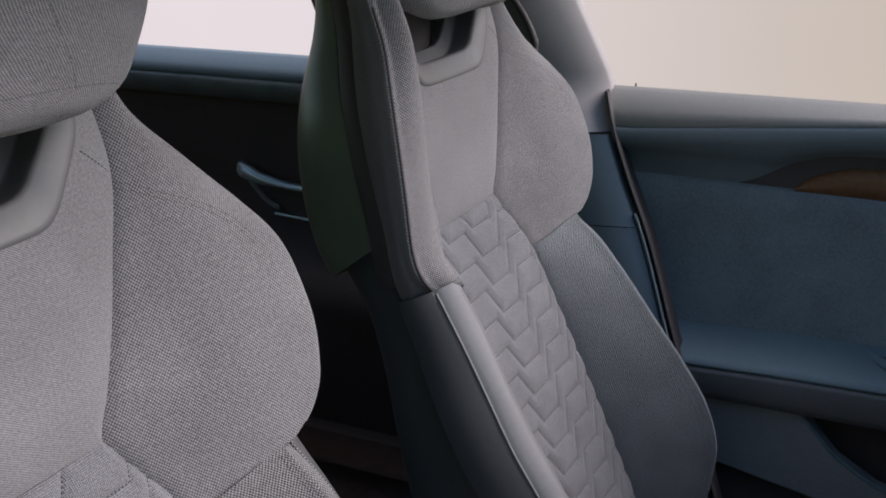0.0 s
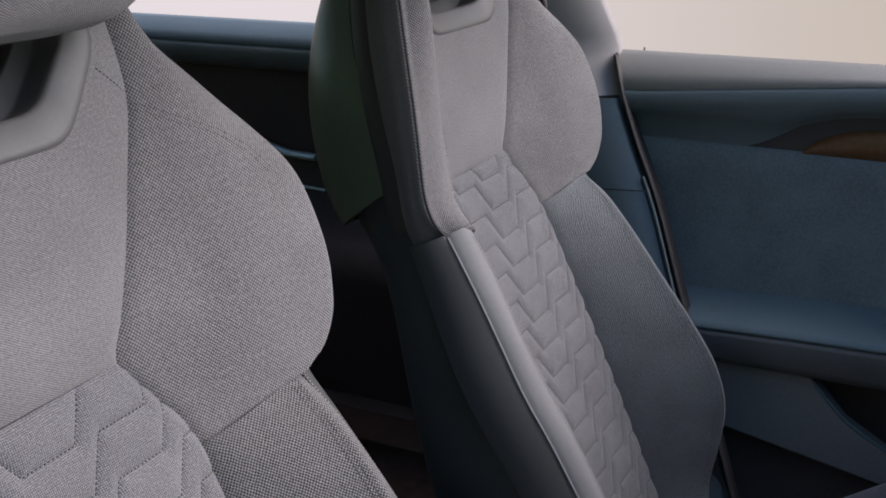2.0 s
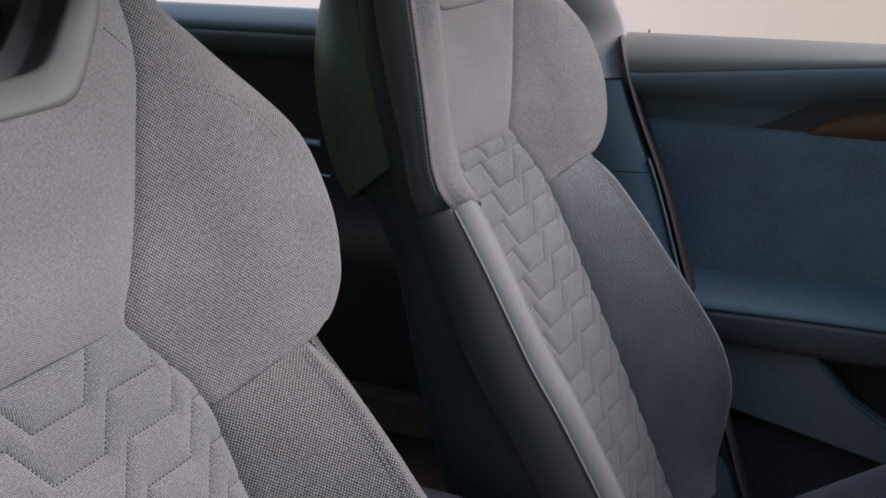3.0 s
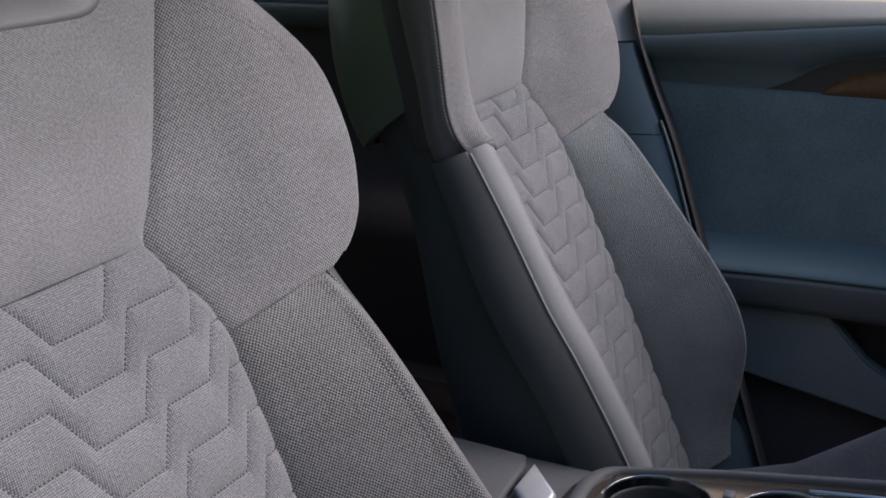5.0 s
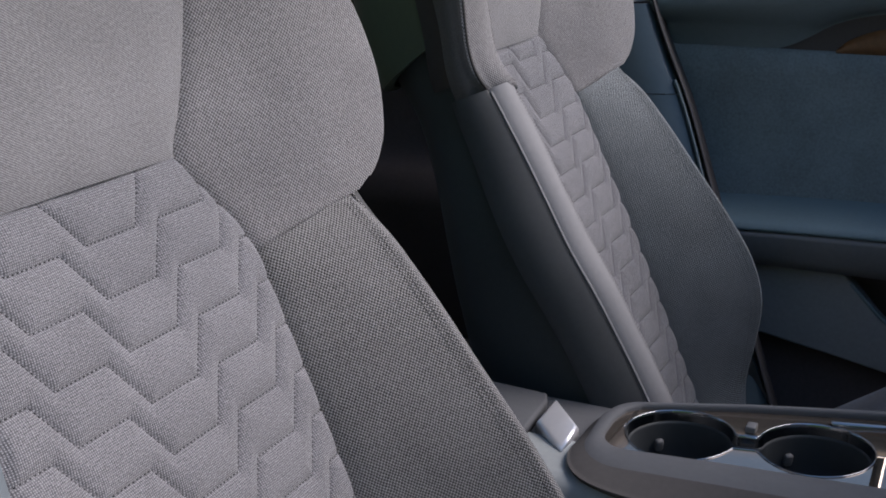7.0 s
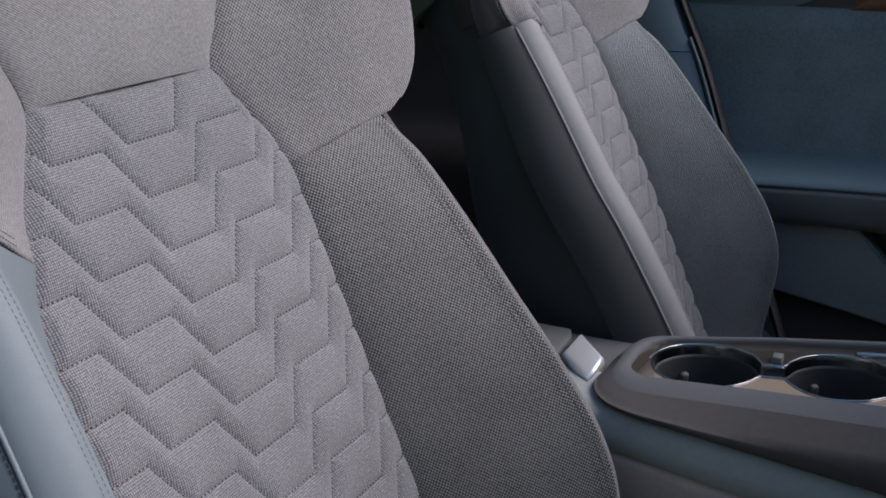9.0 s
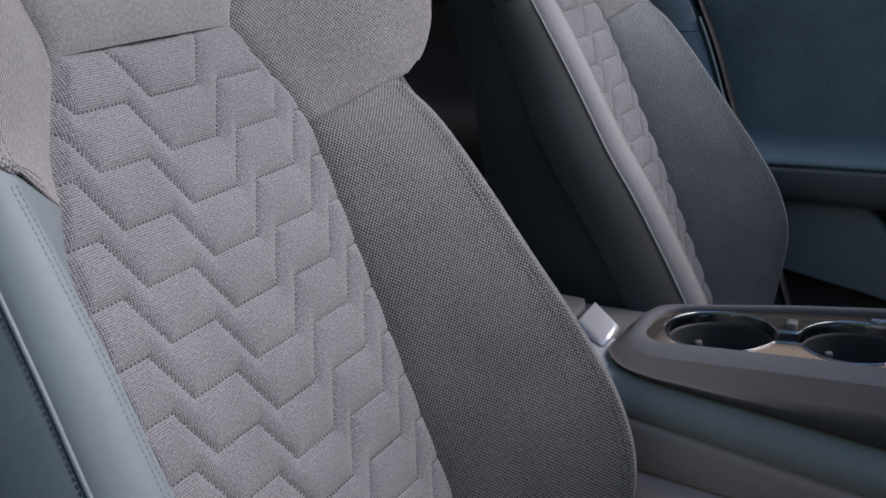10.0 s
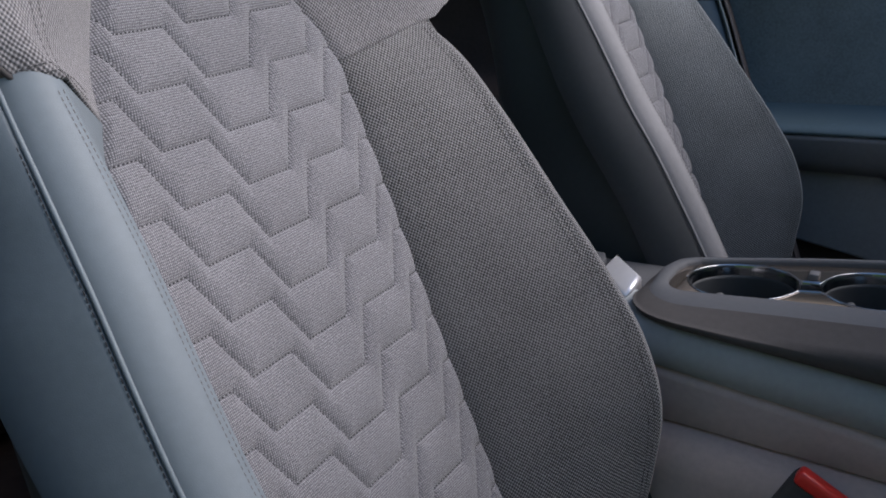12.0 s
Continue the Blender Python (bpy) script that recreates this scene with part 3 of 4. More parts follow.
def seam_stitching(sgn, crest):
    paths, nrm = [], []
    for off in (0.004, 0.008):
        if sgn < 0:
            line = []
            for v in np.linspace(-0.5, LIP[crest] - 0.004, 90):
                (u0, w0), (u1, w1) = bolster_section(v, crest, -1)["crest"], bolster_section(v, crest, -1)["pipe"]
                k = off / (u1 - u0)
                line.append((-u0 - (u1 - u0) * k, v, w0 + (w1 - w0) * k + 0.0065 * math.sin(math.pi * k) ** 0.8 + 0.0001))
            paths.append(line)
            nrm.append((0.1, 0, 1))
        else:
            line = []
            for v in np.linspace(-0.5, -0.008, 80):
                u0, w0 = bolster_section(v, crest, 1)["inner"]
                u1, w1 = bolster_section(v, crest, 1)["crest"]
                f = 1 - off / (u1 - u0)
                line.append((u0 + (u1 - u0) * f, v, w0 + (w1 - w0) * f + 0.004 * math.sin(math.pi * f) + 0.0002))
            paths.append(line)
            nrm.append((-0.7, 0, 0.7))
    return mesh_of("stitching", [stitches(paths, nrm, 0.0024, 0.0014, 0.0006, 0.0003)])


def groove_stitching(crest):
    """Dark needle marks in the groove outside the piping."""
    path = [(-pipe_u(v, crest) - 0.0032, v, float(crest(v)) - 0.0168) for v in np.linspace(-0.5, LIP[crest] - 0.002, 90)]
    return mesh_of("stitching", [stitches([path], [(-0.5, 0, 0.87)], 0.0028, 0.0012, 0.0008, 0.0002)])


def upper_shell():
    rows = []
    for r in np.linspace(0, 1, 70):
        half = []
        for k in range(15):
            ang = k / 14 * math.pi / 2
            low = 0.075 + 0.030 * (1 - math.sin(ang) ** 0.8)
            v = low + (0.60 - low) * r
            e, b = float(SHELL_EDGE_W(v)) - 0.010 - 0.016 * min(1, max(0, v - 0.1) / 0.15), float(BACK_SHELL_W(v))
            h = float(EDGE_U[-1](min(v, 0.4))) - 0.006
            if v > 0.4:
                h = 0.184 - 0.05 * ((v - 0.4) / 0.2) ** 2
            half.append((h * (math.cos(ang) ** 0.22) if k < 14 else 0.0, v, e + (b - e) * math.sin(ang) ** 0.8))
        rows.append(half[:-1] + [half[-1]] + [(-x, y, z) for x, y, z in reversed(half[:-1])])
    base = rows[0]
    mid = [(x * 0.94, y + 0.001, z * 0.92 - 0.002) for x, y, z in base]
    return mesh_of("back_shell", [sheet(rows), sheet([mid, base])], flip=True)


def lower_shell():
    rows = []
    for v in np.linspace(-0.60, 0.115, 50):
        e, b = float(SHELL_EDGE_W(max(v, -0.56))) - 0.002, float(BACK_SHELL_W(max(v, -0.56))) + 0.012
        half = []
        for k in range(15):
            ang = k / 14 * math.pi / 2
            half.append(((float(PIPE_U(min(v, 0.012))) + 0.006 + 0.006 * min(1, max(0, -v) / 0.1)) * (math.cos(ang) ** 0.35), v, e + (b - e) * math.sin(ang) ** 0.8))
        rows.append(half[:-1] + [(0.0, v, b)] + [(-x, y, z) for x, y, z in reversed(half[:-1])])
    return mesh_of("lower_shell", [sheet(rows)], flip=True)


def shell_gap(sgn):
    """Black strip that paints the shaded gap between the cloth and the hard shell."""
    rows = []
    for v in np.linspace(0.055, 0.5, 50):
        e = min(float(SHELL_EDGE_W(v)), float(EDGE_W[sgn](min(v, 0.4))) - 0.024)
        u = float(EDGE_U[sgn](min(v, 0.4)))
        rows.append([(sgn * (u - 0.004), v, e + 0.002), (sgn * (u - 0.001), v, e - 0.006), (sgn * (u - 0.002), v, e - 0.020), (sgn * (u - 0.007), v, e - 0.026)])
    return mesh_of("edge_strip", [sheet(rows)], flip=sgn < 0)


def slot_frame():
    half = [(0.0, 0.2440), (0.04, 0.2442), (0.066, 0.2450), (0.077, 0.2470), (0.085, 0.2510), (0.092, 0.2570), (0.110, 0.280), (0.126, 0.301), (0.131, 0.312), (0.131, 0.35), (0.131, 0.42)]
    pts = np.array([(-u, v) for u, v in reversed(half[1:])] + half)
    c = np.array([0, 0.36])
    prof = [(1.03, -0.008), (1.022, 0.001), (1.005, 0.0045), (0.985, 0.0055), (0.96, 0.0055), (0.80, 0.001), (0.775, -0.0005), (0.766, -0.003), (0.762, -0.008), (0.757, -0.026), (0.752, -0.030), (0.74, -0.031), (0.62, -0.036), (0.61, -0.037), (0.605, -0.042), (0.60, -0.10)]
    pts = resample(pts, 0.004)
    rows = []
    for u, v in pts:
        w = float(SEAM_W(min(v, 0.33)))
        rows.append([(u * (k if k > 0.93 else 0.93 - (0.93 - k) * 0.5), c[1] + (v - c[1]) * k, w + dz) for k, dz in prof])
    return mesh_of("slot_frame", [sheet(rows)], flip=True)


# black sheet set in the slot to paint the darkness of its depth
def slot_floor():
    bm = bmesh.new()
    rounded_box(bm, (0.20, 0.20, 0.006), (0, 0.36, -0.05), 0.002, 1)
    return bm


HEAD_HALF = curve_of([(0.300, 0.062), (0.303, 0.088), (0.310, 0.114), (0.32, 0.134), (0.342, 0.161), (0.382, 0.200), (0.43, 0.222), (0.54, 0.205), (0.60, 0.15), (0.615, 0.10)])
HEAD_THICK = curve_of([(0.300, 0.012), (0.304, 0.020), (0.318, 0.028), (0.38, 0.040), (0.5, 0.042), (0.6, 0.03), (0.615, 0.015)])
HEAD_MID = curve_of([(0.300, 0.065), (0.35, 0.060), (0.45, 0.055), (0.615, 0.05)])


def head_arch(u, v):
    """How far the lower edge of the headrest rises towards its middle."""
    return 0.008 * np.clip(1 - (u / 0.135) ** 2, 0, 1) * np.clip((0.42 - v) / 0.12, 0, 1)


def headrest():
    rows = []
    for v in np.concatenate([[0.300, 0.3015, 0.304, 0.307], np.linspace(0.311, 0.605, 50), [0.61, 0.615]]):
        h, t, m = float(HEAD_HALF(v)), float(HEAD_THICK(v)), float(HEAD_MID(v))
        ring = []
        for k in range(48):
            a = k / 48 * 2 * math.pi
            ca, sa = math.cos(a), math.sin(a)
            ring.append((h * math.copysign(abs(ca) ** 0.6, ca), v + 0.003, m + t * math.copysign(abs(sa) ** 0.7, sa)))
        rows.append(ring)
    rows = np.array(rows)
    rows[..., 1] += head_arch(rows[..., 0], rows[..., 1])
    r0, r1 = rows[0], rows[-1]
    cap0 = np.stack([r0 * 0 + r0.mean(0), r0 * 0.5 + r0.mean(0) * 0.5, r0])
    cap1 = np.stack([r1, r1 * 0.5 + r1.mean(0) * 0.5, r1 * 0 + r1.mean(0)])
    return mesh_of("headrest", [sheet(rows, True), sheet(cap0, True), sheet(cap1, True)], flip=True)


def head_face(u, v):
    """A point on the front of the headrest."""
    ca = min(0.999, abs(u) / float(HEAD_HALF(v))) ** (1 / 0.6)
    return (u, v + 0.003 + float(head_arch(u, v + 0.003)), float(HEAD_MID(v)) + float(HEAD_THICK(v)) * (1 - ca * ca) ** 0.35 + 0.0002)


def head_seams():
    """Sewn lines on the headrest: one along its lower edge, two upwards from it."""
    paths = [[head_face(u, 0.318) for u in np.linspace(-0.118, 0.118, 60)]]
    paths += [[head_face(u, v) for v in np.linspace(0.318, 0.42, 30)] for u in (-0.072, 0.072)]
    return mesh_of("stitching", [stitches(paths, [(0, 0, 1)] * 3, 0.003, 0.0009, 0.0007, 0.0004)])


def seat_cushion():
    """Seat base in the seat's own space, nearly level in the world."""
    # position along the cushion runs forwards; height up
    out = []
    for f in np.linspace(-0.05, 0.52, 40):
        row = []
        for u in np.linspace(-0.27, 0.27, 54):
            a = abs(u)
            h = 0.20 + min(0.36 * f, 0.18)
            h += (0.06 + 0.36 * min(max(0.0, f - 0.17), 0.2)) * math.exp(-((a - 0.225) / 0.045) ** 2)
            h -= 0.006 * math.exp(-((a - 0.15) / 0.006) ** 2)
            if f > 0.45:
                h -= ((f - 0.45) / 0.07) ** 2 * 0.05
            if a > 0.245:
                h -= ((a - 0.245) / 0.025) ** 2 * 0.05
            row.append((u, h, f))
        out.append(row)
    p = np.array(out)
    # from world offsets (forward, up) into seat space
    fx, fz = p[..., 2] + 0.13, p[..., 1] - 0.85 + 0.03
    q = np.stack([p[..., 0], -fx * S_ + fz * C_, fx * C_ + fz * S_], -1)
    skirt = []
    for sgn in (-1, 1):
        col = q[:, 0 if sgn < 0 else -1]
        down = col.copy()
        down[:, 1] -= 0.16 * C_
        down[:, 2] -= 0.16 * S_
        s = sheet(np.stack([col, down], 1))
        skirt.append(s if sgn > 0 else (s[0], s[1][:, ::-1], s[2]))
    return mesh_of("cushion", [sheet(q)] + skirt)


def foam():
    """Padding under the covers."""
    rows = []
    for v in np.linspace(-0.55, 0.24, 60):
        h = float(SEAM_U(v)) + 0.05 if v > 0 else 0.19
        w = (float(SEAM_W(v)) if v > 0.0 else BACK_W) - 0.009
        rows.append([(x * h, v, w) for x in np.linspace(-1, 1, 9)])
    return mesh_of("padding", [sheet(rows)])


def front_seat(y, label, left_crest):
    seat = thing("front_seat", seat_pose(y), label, "car seat", "front seats")
    link("back_shell", upper_shell(), SHELL, seat, "smooth grey plastic back shell with reflected green in its colour")
    link("lower_shell", lower_shell(), LOW_SHELL, seat, "dark plastic lower back shell")
    link("slot_frame", slot_frame(), TRIM, seat, "grey plastic frame of the belt slot")
    link("padding", foam(), RIB, seat)
    part("slot_floor", slot_floor(), BLACK, seat)
    cp = link("centre_panel", centre_panel(), TWILL, seat, "plain grey twill upper panel")
    tagged(link("stitching", slot_seams(), THREAD, cp), kind="stuff")
    q = link("quilted_panel", quilted_panel(left_crest), HOP, seat, "quilted grey cloth with chevron seams")
    tagged(link("stitching", quilt_stitching(left_crest), THREAD, q), kind="stuff")
    # the far seat takes the copy tinted for bluish light
    side_cloth = BOLSTER if left_crest is CREST_NEAR else BOLSTER_BLUE_LIT
    for sgn, crest in ((-1, left_crest), (1, CREST_DOOR if left_crest is CREST_FAR else CREST_R)):
        face, gusset = wing(sgn, crest)
        wg = link("shoulder_bolster", face, RIB, seat)
        link("side_gusset", gusset, BOLSTER if sgn > 0 else GUSSET_SHADED, wg, "cloth side of the shoulder, coloured darker for shade")
        link("piping", wing_piping(sgn, crest), PIPE_CLOTH if sgn > 0 else DARK_PIPE, wg)
        tagged(link("stitching", shoulder_seams(sgn, crest), MID_THREAD, wg), kind="stuff")
        link("edge_strip", shell_gap(sgn), BLACK, seat, "black strip for the shaded gap at the shell's edge")
        if sgn < 0:
            link("side_bolster", low_bolster(sgn, "face", crest), LEATHER_SKYLIT, seat, "smooth grey leather inner face")
            facing = LEATHER_SKYLIT if left_crest is CREST_NEAR else LEATHER_FAR_LIT
            st = link("leather_strip", low_bolster(sgn, "strip", crest), facing, seat, "smooth grey leather facing")
            link("piping", piping(sgn, crest), facing, st)
            tagged(link("stitching", seam_stitching(sgn, crest), PALE_THREAD if left_crest is CREST_NEAR else MID_THREAD, st), kind="stuff")
            tagged(link("stitching", groove_stitching(crest), THREAD, st), kind="stuff")
        else:
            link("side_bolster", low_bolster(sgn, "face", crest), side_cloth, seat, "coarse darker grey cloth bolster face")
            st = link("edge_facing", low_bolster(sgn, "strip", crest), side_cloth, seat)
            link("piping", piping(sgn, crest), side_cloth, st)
            tagged(link("stitching", seam_stitching(sgn, crest), MID_THREAD, st), kind="stuff")
        outer = left_crest is CREST_NEAR and sgn < 0
        link("side_panel", low_bolster(sgn, "side", crest), SIDE_LEATHER_SKYLIT if outer else SIDE_LEATHER_SHADED, seat, "leather side panel with blue sky light in its colour" if outer else "leather side panel with shade in its colour")
    head = link("headrest", headrest(), RIB, seat)
    tagged(link("stitching", head_seams(), PALE_THREAD, head), kind="stuff")
    link("cushion", seat_cushion(), RIB, seat)
    return seat


def pedestal(seat, y):
    """Rails and frame that carry the seat on the floor, drawn in seat space."""
    inv = seat_pose(y).inverted()
    bm = bmesh.new()
    rounded_box(bm, (0.46, 0.40, 0.10), (0.36, y, 0.27), 0.02, 3)
    bmesh.ops.transform(bm, matrix=inv, verts=bm.verts)
    part("pedestal", bm, LOW_SHELL, seat, "dark plastic seat pedestal")


near_seat = front_seat(-0.0185, "grey cloth sports seat with quilted backrest beside the open door", CREST_NEAR)
far_seat = front_seat(0.7315, "grey cloth sports seat with quilted backrest beside the far door", CREST_FAR)
pedestal(near_seat, -0.0185)
pedestal(far_seat, 0.7315)


# ---- centre console ----
def prism(bm, outline, z0, z1, bevel=0.0, seg=3):
    """An upright block over an outline of (x, y) points."""
    vs = [bm.verts.new((x, y, z0)) for x, y in outline]
    f = bm.faces.new(vs)
    r = bmesh.ops.extrude_face_region(bm, geom=[f])
    up = [g for g in r["geom"] if isinstance(g, bmesh.types.BMVert)]
    bmesh.ops.translate(bm, vec=(0, 0, z1 - z0), verts=up)
    bmesh.ops.recalc_face_normals(bm, faces=bm.faces)
    if bevel:
        es = [e for e in bm.edges if all(v in up for v in e.verts)]
        bmesh.ops.bevel(bm, geom=es, offset=bevel, segments=seg, affect="EDGES", profile=0.5)


def arc(cx, cy, r, a0, a1, n=10):
    return [(cx + r * math.cos(radians(a0 + (a1 - a0) * k / n)), cy + r * math.sin(radians(a0 + (a1 - a0) * k / n))) for k in range(n + 1)]


def bend(points, n):
    """A polyline in n even steps."""
    p = np.asarray(points, float)
    d = np.concatenate([[0], np.cumsum(np.linalg.norm(np.diff(p, axis=0), axis=1))])
    q = np.linspace(0, d[-1], n)
    return [(float(np.interp(k, d, p[:, 0])), float(np.interp(k, d, p[:, 1]))) for k in q]


console = thing("centre_console", Matrix.Identity(4), "dark grey centre console with cup holders between the seats", "console")
CON_Y0 = 0.274


def rim_sheets():
    # outer outline from the near front, round the rear end, to the far front; and the tray's outline inside it
    outer = [(0.95, CON_Y0 + 0.01), (0.6, CON_Y0), (0.3, CON_Y0)] + arc(0.217, CON_Y0 + 0.062, 0.062, 270, 180, 8) + [(0.150, 0.395)] + bend([(0.151, 0.410), (0.156, 0.428), (0.166, 0.441), (0.183, 0.449), (0.215, 0.459)], 9) + [(0.30, 0.486), (0.6, 0.565), (0.95, 0.60)]
    inner = [(0.95, 0.370), (0.6, 0.368), (0.3, 0.355)] + arc(0.205, 0.374, 0.026, 270, 180, 8) + [(0.179, 0.40)] + bend([(0.180, 0.408), (0.184, 0.426), (0.193, 0.438), (0.208, 0.445), (0.23, 0.452)], 9) + [(0.30, 0.474), (0.6, 0.545), (0.95, 0.58)]
    rows = []
    for (ox, oy), (ix, iy) in zip(outer, inner):
        o, i = np.array((ox, oy)), np.array((ix, iy))
        drop = 0.008 + 0.15 * max(0, ox - 0.2) if oy < 0.35 else 0.03
        drop = min(drop, 0.075)
        f = min(1.0, drop / 0.02)
        zz = 0.584 + 0.03 * max(0, ox - 0.2)
        row = []
        for a, dz in ((0.06, -drop - 0.004), (0.02, -drop), (0.0, -drop * 0.7), (0.02, -0.016 * f), (0.10, -0.0125 * f), (0.32, -0.006 * f), (0.45, -0.001), (0.6, 0.002), (0.9, 0.001), (0.98, -0.002), (1.0, -0.008), (1.0, -0.03)):
            p = o + (i - o) * a
            row.append((p[0], p[1], zz + dz))
        rows.append(row)
    r = np.array(rows)
    # finer along the outline
    t = np.linspace(0, len(r) - 1, 120)
    k = np.clip(t.astype(int), 0, len(r) - 2)
    full = r[k] + (r[k + 1] - r[k]) * (t - k)[:, None, None]
    return sheet(full[:, 6:]), sheet(full[:, :7])


rim_top, rim_low = rim_sheets()
link("rim", mesh_of("rim", [rim_top]), PAD, console, "soft dark grey padded rim")
link("rim_side", mesh_of("rim_side", [rim_low]), RIM_SIDE, console, "brown side of the rim, coloured dark for shade")


def flank_top(x):
    return 0.580 + 0.03 * max(0, x - 0.2) - 0.008 - 0.15 * max(0, x - 0.2)


def flank_seam(x):
    return 0.532 - 0.155 * max(0, x - 0.18)


def flank_low(x):
    return 0.474 - 0.10 * max(0, x - 0.2)


def console_flank():
    rows = []
    for x in np.linspace(-0.5, 0.95, 60):
        top, seam = flank_top(x), flank_seam(x)
        rows.append([(x, 0.36, top), (x, 0.30, top), (x, 0.285, top - 0.003), (x, 0.277, (top + seam) / 2), (x, 0.278, seam + 0.003), (x, 0.286, seam - 0.001)])
    return mesh_of("flank", [sheet(rows)], flip=False)


def console_mid():
    rows = []
    for x in np.linspace(-0.5, 0.95, 60):
        seam, low = flank_seam(x), flank_low(x)
        rows.append([(x, 0.290, seam + 0.002), (x, 0.281, seam - 0.002), (x, 0.280, seam - 0.01), (x, 0.284, (seam + low) / 2), (x, 0.285, low + 0.002), (x, 0.295, low - 0.004)])
    return mesh_of("mid_panel", [sheet(rows)], flip=False)


link("flank", console_flank(), CON_SIDE, console, "blue-grey leather console side")
link("mid_panel", console_mid(), CON_LOW, console, "dark grey console side panel")


def console_lower():
    rows = []
    for x in np.linspace(-0.5, 0.95, 30):
        low = flank_low(x)
        rows.append([(x, 0.293, low - 0.001), (x, 0.276, low - 0.003), (x, 0.262, low - 0.012), (x, 0.258, low - 0.04), (x, 0.265, 0.2)])
    return mesh_of("knee_panel", [sheet(rows)])


link("knee_panel", console_lower(), CON_KNEE, console, "brown-grey lower console panel")
bm = bmesh.new()
prism(bm, [(-0.5, 0.30), (0.16, 0.30), (0.16, 0.455), (-0.5, 0.455)], 0.2, 0.568, 0.004)
part("core", bm, PAD, console)
bm = bmesh.new()
prism(bm, [(0.158, 0.32), (0.95, 0.32), (0.95, 0.486), (0.158, 0.486)], 0.2, 0.5, 0.0)
part("base", bm, CON_LOW, console)
# lid of the storage box behind the button
bm = bmesh.new()
prism(bm, [(-0.45, 0.30)] + [(0.08, 0.30), (0.103, 0.328), (0.0985, 0.420), (0.092, 0.436), (0.0177, 0.4412), (-0.45, 0.4412)], 0.569, 0.581, 0.004)
part("lid", bm, PAD, console, "padded dark grey armrest lid")
# satin button
bm = bmesh.new()
prism(bm, [(0.107, 0.366), (0.147, 0.333), (0.150, 0.374), (0.112, 0.410)], 0.569, 0.584, 0.005)
bmesh.ops.transform(bm, matrix=pose(0.132, 0.372, 0.578) @ pose(0, 0, 0, 10, 3, 0) @ pose(-0.132, -0.372, -0.578), verts=bm.verts)
part("release_button", bm, SATIN, console, "satin silver release button")

# polished tray with one double cup holder cut through
CUP_A, CUP_B, CUP_R = np.array((0.2455, 0.3995)), np.array((0.3715, 0.4145)), 0.0525
CUP_D = float(np.linalg.norm(CUP_B - CUP_A))
CUP_X = (CUP_B - CUP_A) / CUP_D
CUP_Y = np.array((-CUP_X[1], CUP_X[0]))


def tray_z(x, y):
    """The tray rises with the console and is slightly crowned across it."""
    mid = CUP_A[1] + (x - CUP_A[0]) * CUP_X[1] / CUP_X[0]
    return 0.581 + 0.03 * max(0.0, x - 0.2) - 0.42 * (y - mid) ** 2


def cup_half(s, waist):
    """Half width of the opening at s along its axis: two circles joined by a waist."""
    r = max(0.0, CUP_R ** 2 - s * s) ** 0.5 if s < CUP_D / 2 else max(0.0, CUP_R ** 2 - (s - CUP_D) ** 2) ** 0.5
    return (r ** 3 + waist ** 3) ** (1 / 3) if 0 < s < CUP_D else r


def cup_steps():
    turn = np.linspace(0, math.pi / 2, 16)
    return np.concatenate([-CUP_R * np.cos(turn), np.linspace(0, CUP_D, 50)[1:-1], CUP_D + CUP_R * np.sin(turn)])


NEAR_EDGE = np.array([CUP_A + CUP_X * s - CUP_Y * cup_half(s, 0.018) for s in cup_steps()])
FAR_EDGE = np.array([CUP_A + CUP_X * s + CUP_Y * cup_half(s, 0.009) for s in cup_steps()])


def tray():
    out = []
    for edge, side in ((NEAR_EDGE, -1), (FAR_EDGE, 1)):
        (xa, ya), (xb, yb) = edge[0], edge[-1]
        left = [(x, ya + (x - xa) * 0.119) for x in np.linspace(0.165, xa, 8)[:-1]]
        right = [(x, yb + (x - xb) * 0.119) for x in np.linspace(xb, 0.95, 40)[1:]]
        rows = []
        for x, y in left + [tuple(e) for e in edge] + right:
            end = 0.338 if side < 0 else float(np.interp(x, [0.16, 0.19, 0.23, 0.30, 0.6, 0.95], [0.42, 0.438, 0.452, 0.475, 0.55, 0.585]))
            rows.append([(x, yy, tray_z(x, yy)) for yy in np.linspace(y, end, 12)])
        v, q, u = sheet(rows)
        out.append((v, q if side > 0 else q[:, ::-1], u))
    return mesh_of("tray", out)


def cup_sheet(profile):
    """A wall round the opening, drawn from (inset, height) steps."""
    loop = np.concatenate([NEAR_EDGE, FAR_EDGE[::-1][1:-1]])
    ahead = np.roll(loop, -1, 0) - np.roll(loop, 1, 0)
    inward = np.stack([-ahead[:, 1], ahead[:, 0]], 1) / np.linalg.norm(ahead, axis=1)[:, None]
    rows = []
    for inset, dz in profile:
        p = loop + inward * inset
        rows.append([(x, y, tray_z(a, b) + dz) for (x, y), (a, b) in zip(p, loop)])
    return rows


link("tray", tray(), PIANO, console, "dark polished tray")
rows = cup_sheet([(-0.0016, -0.001), (-0.0013, 0.0008), (-0.0006, 0.0014), (0.0, 0.0010), (0.0006, -0.0002), (0.0010, -0.002), (0.0016, -0.006), (0.0024, -0.0105)])
link("cup_ring", mesh_of("cup_ring", [sheet(rows, True)], flip=True), CHROME, console, "chrome ring round the double cup holder")
rows = cup_sheet([(0.0022, -0.010), (0.0036, -0.011), (0.0042, -0.013), (0.006, -0.04), (0.009, -0.066), (0.012, -0.069)])
axis = [CUP_A + CUP_X * min(max(s, 0.0), CUP_D) for s in cup_steps()]
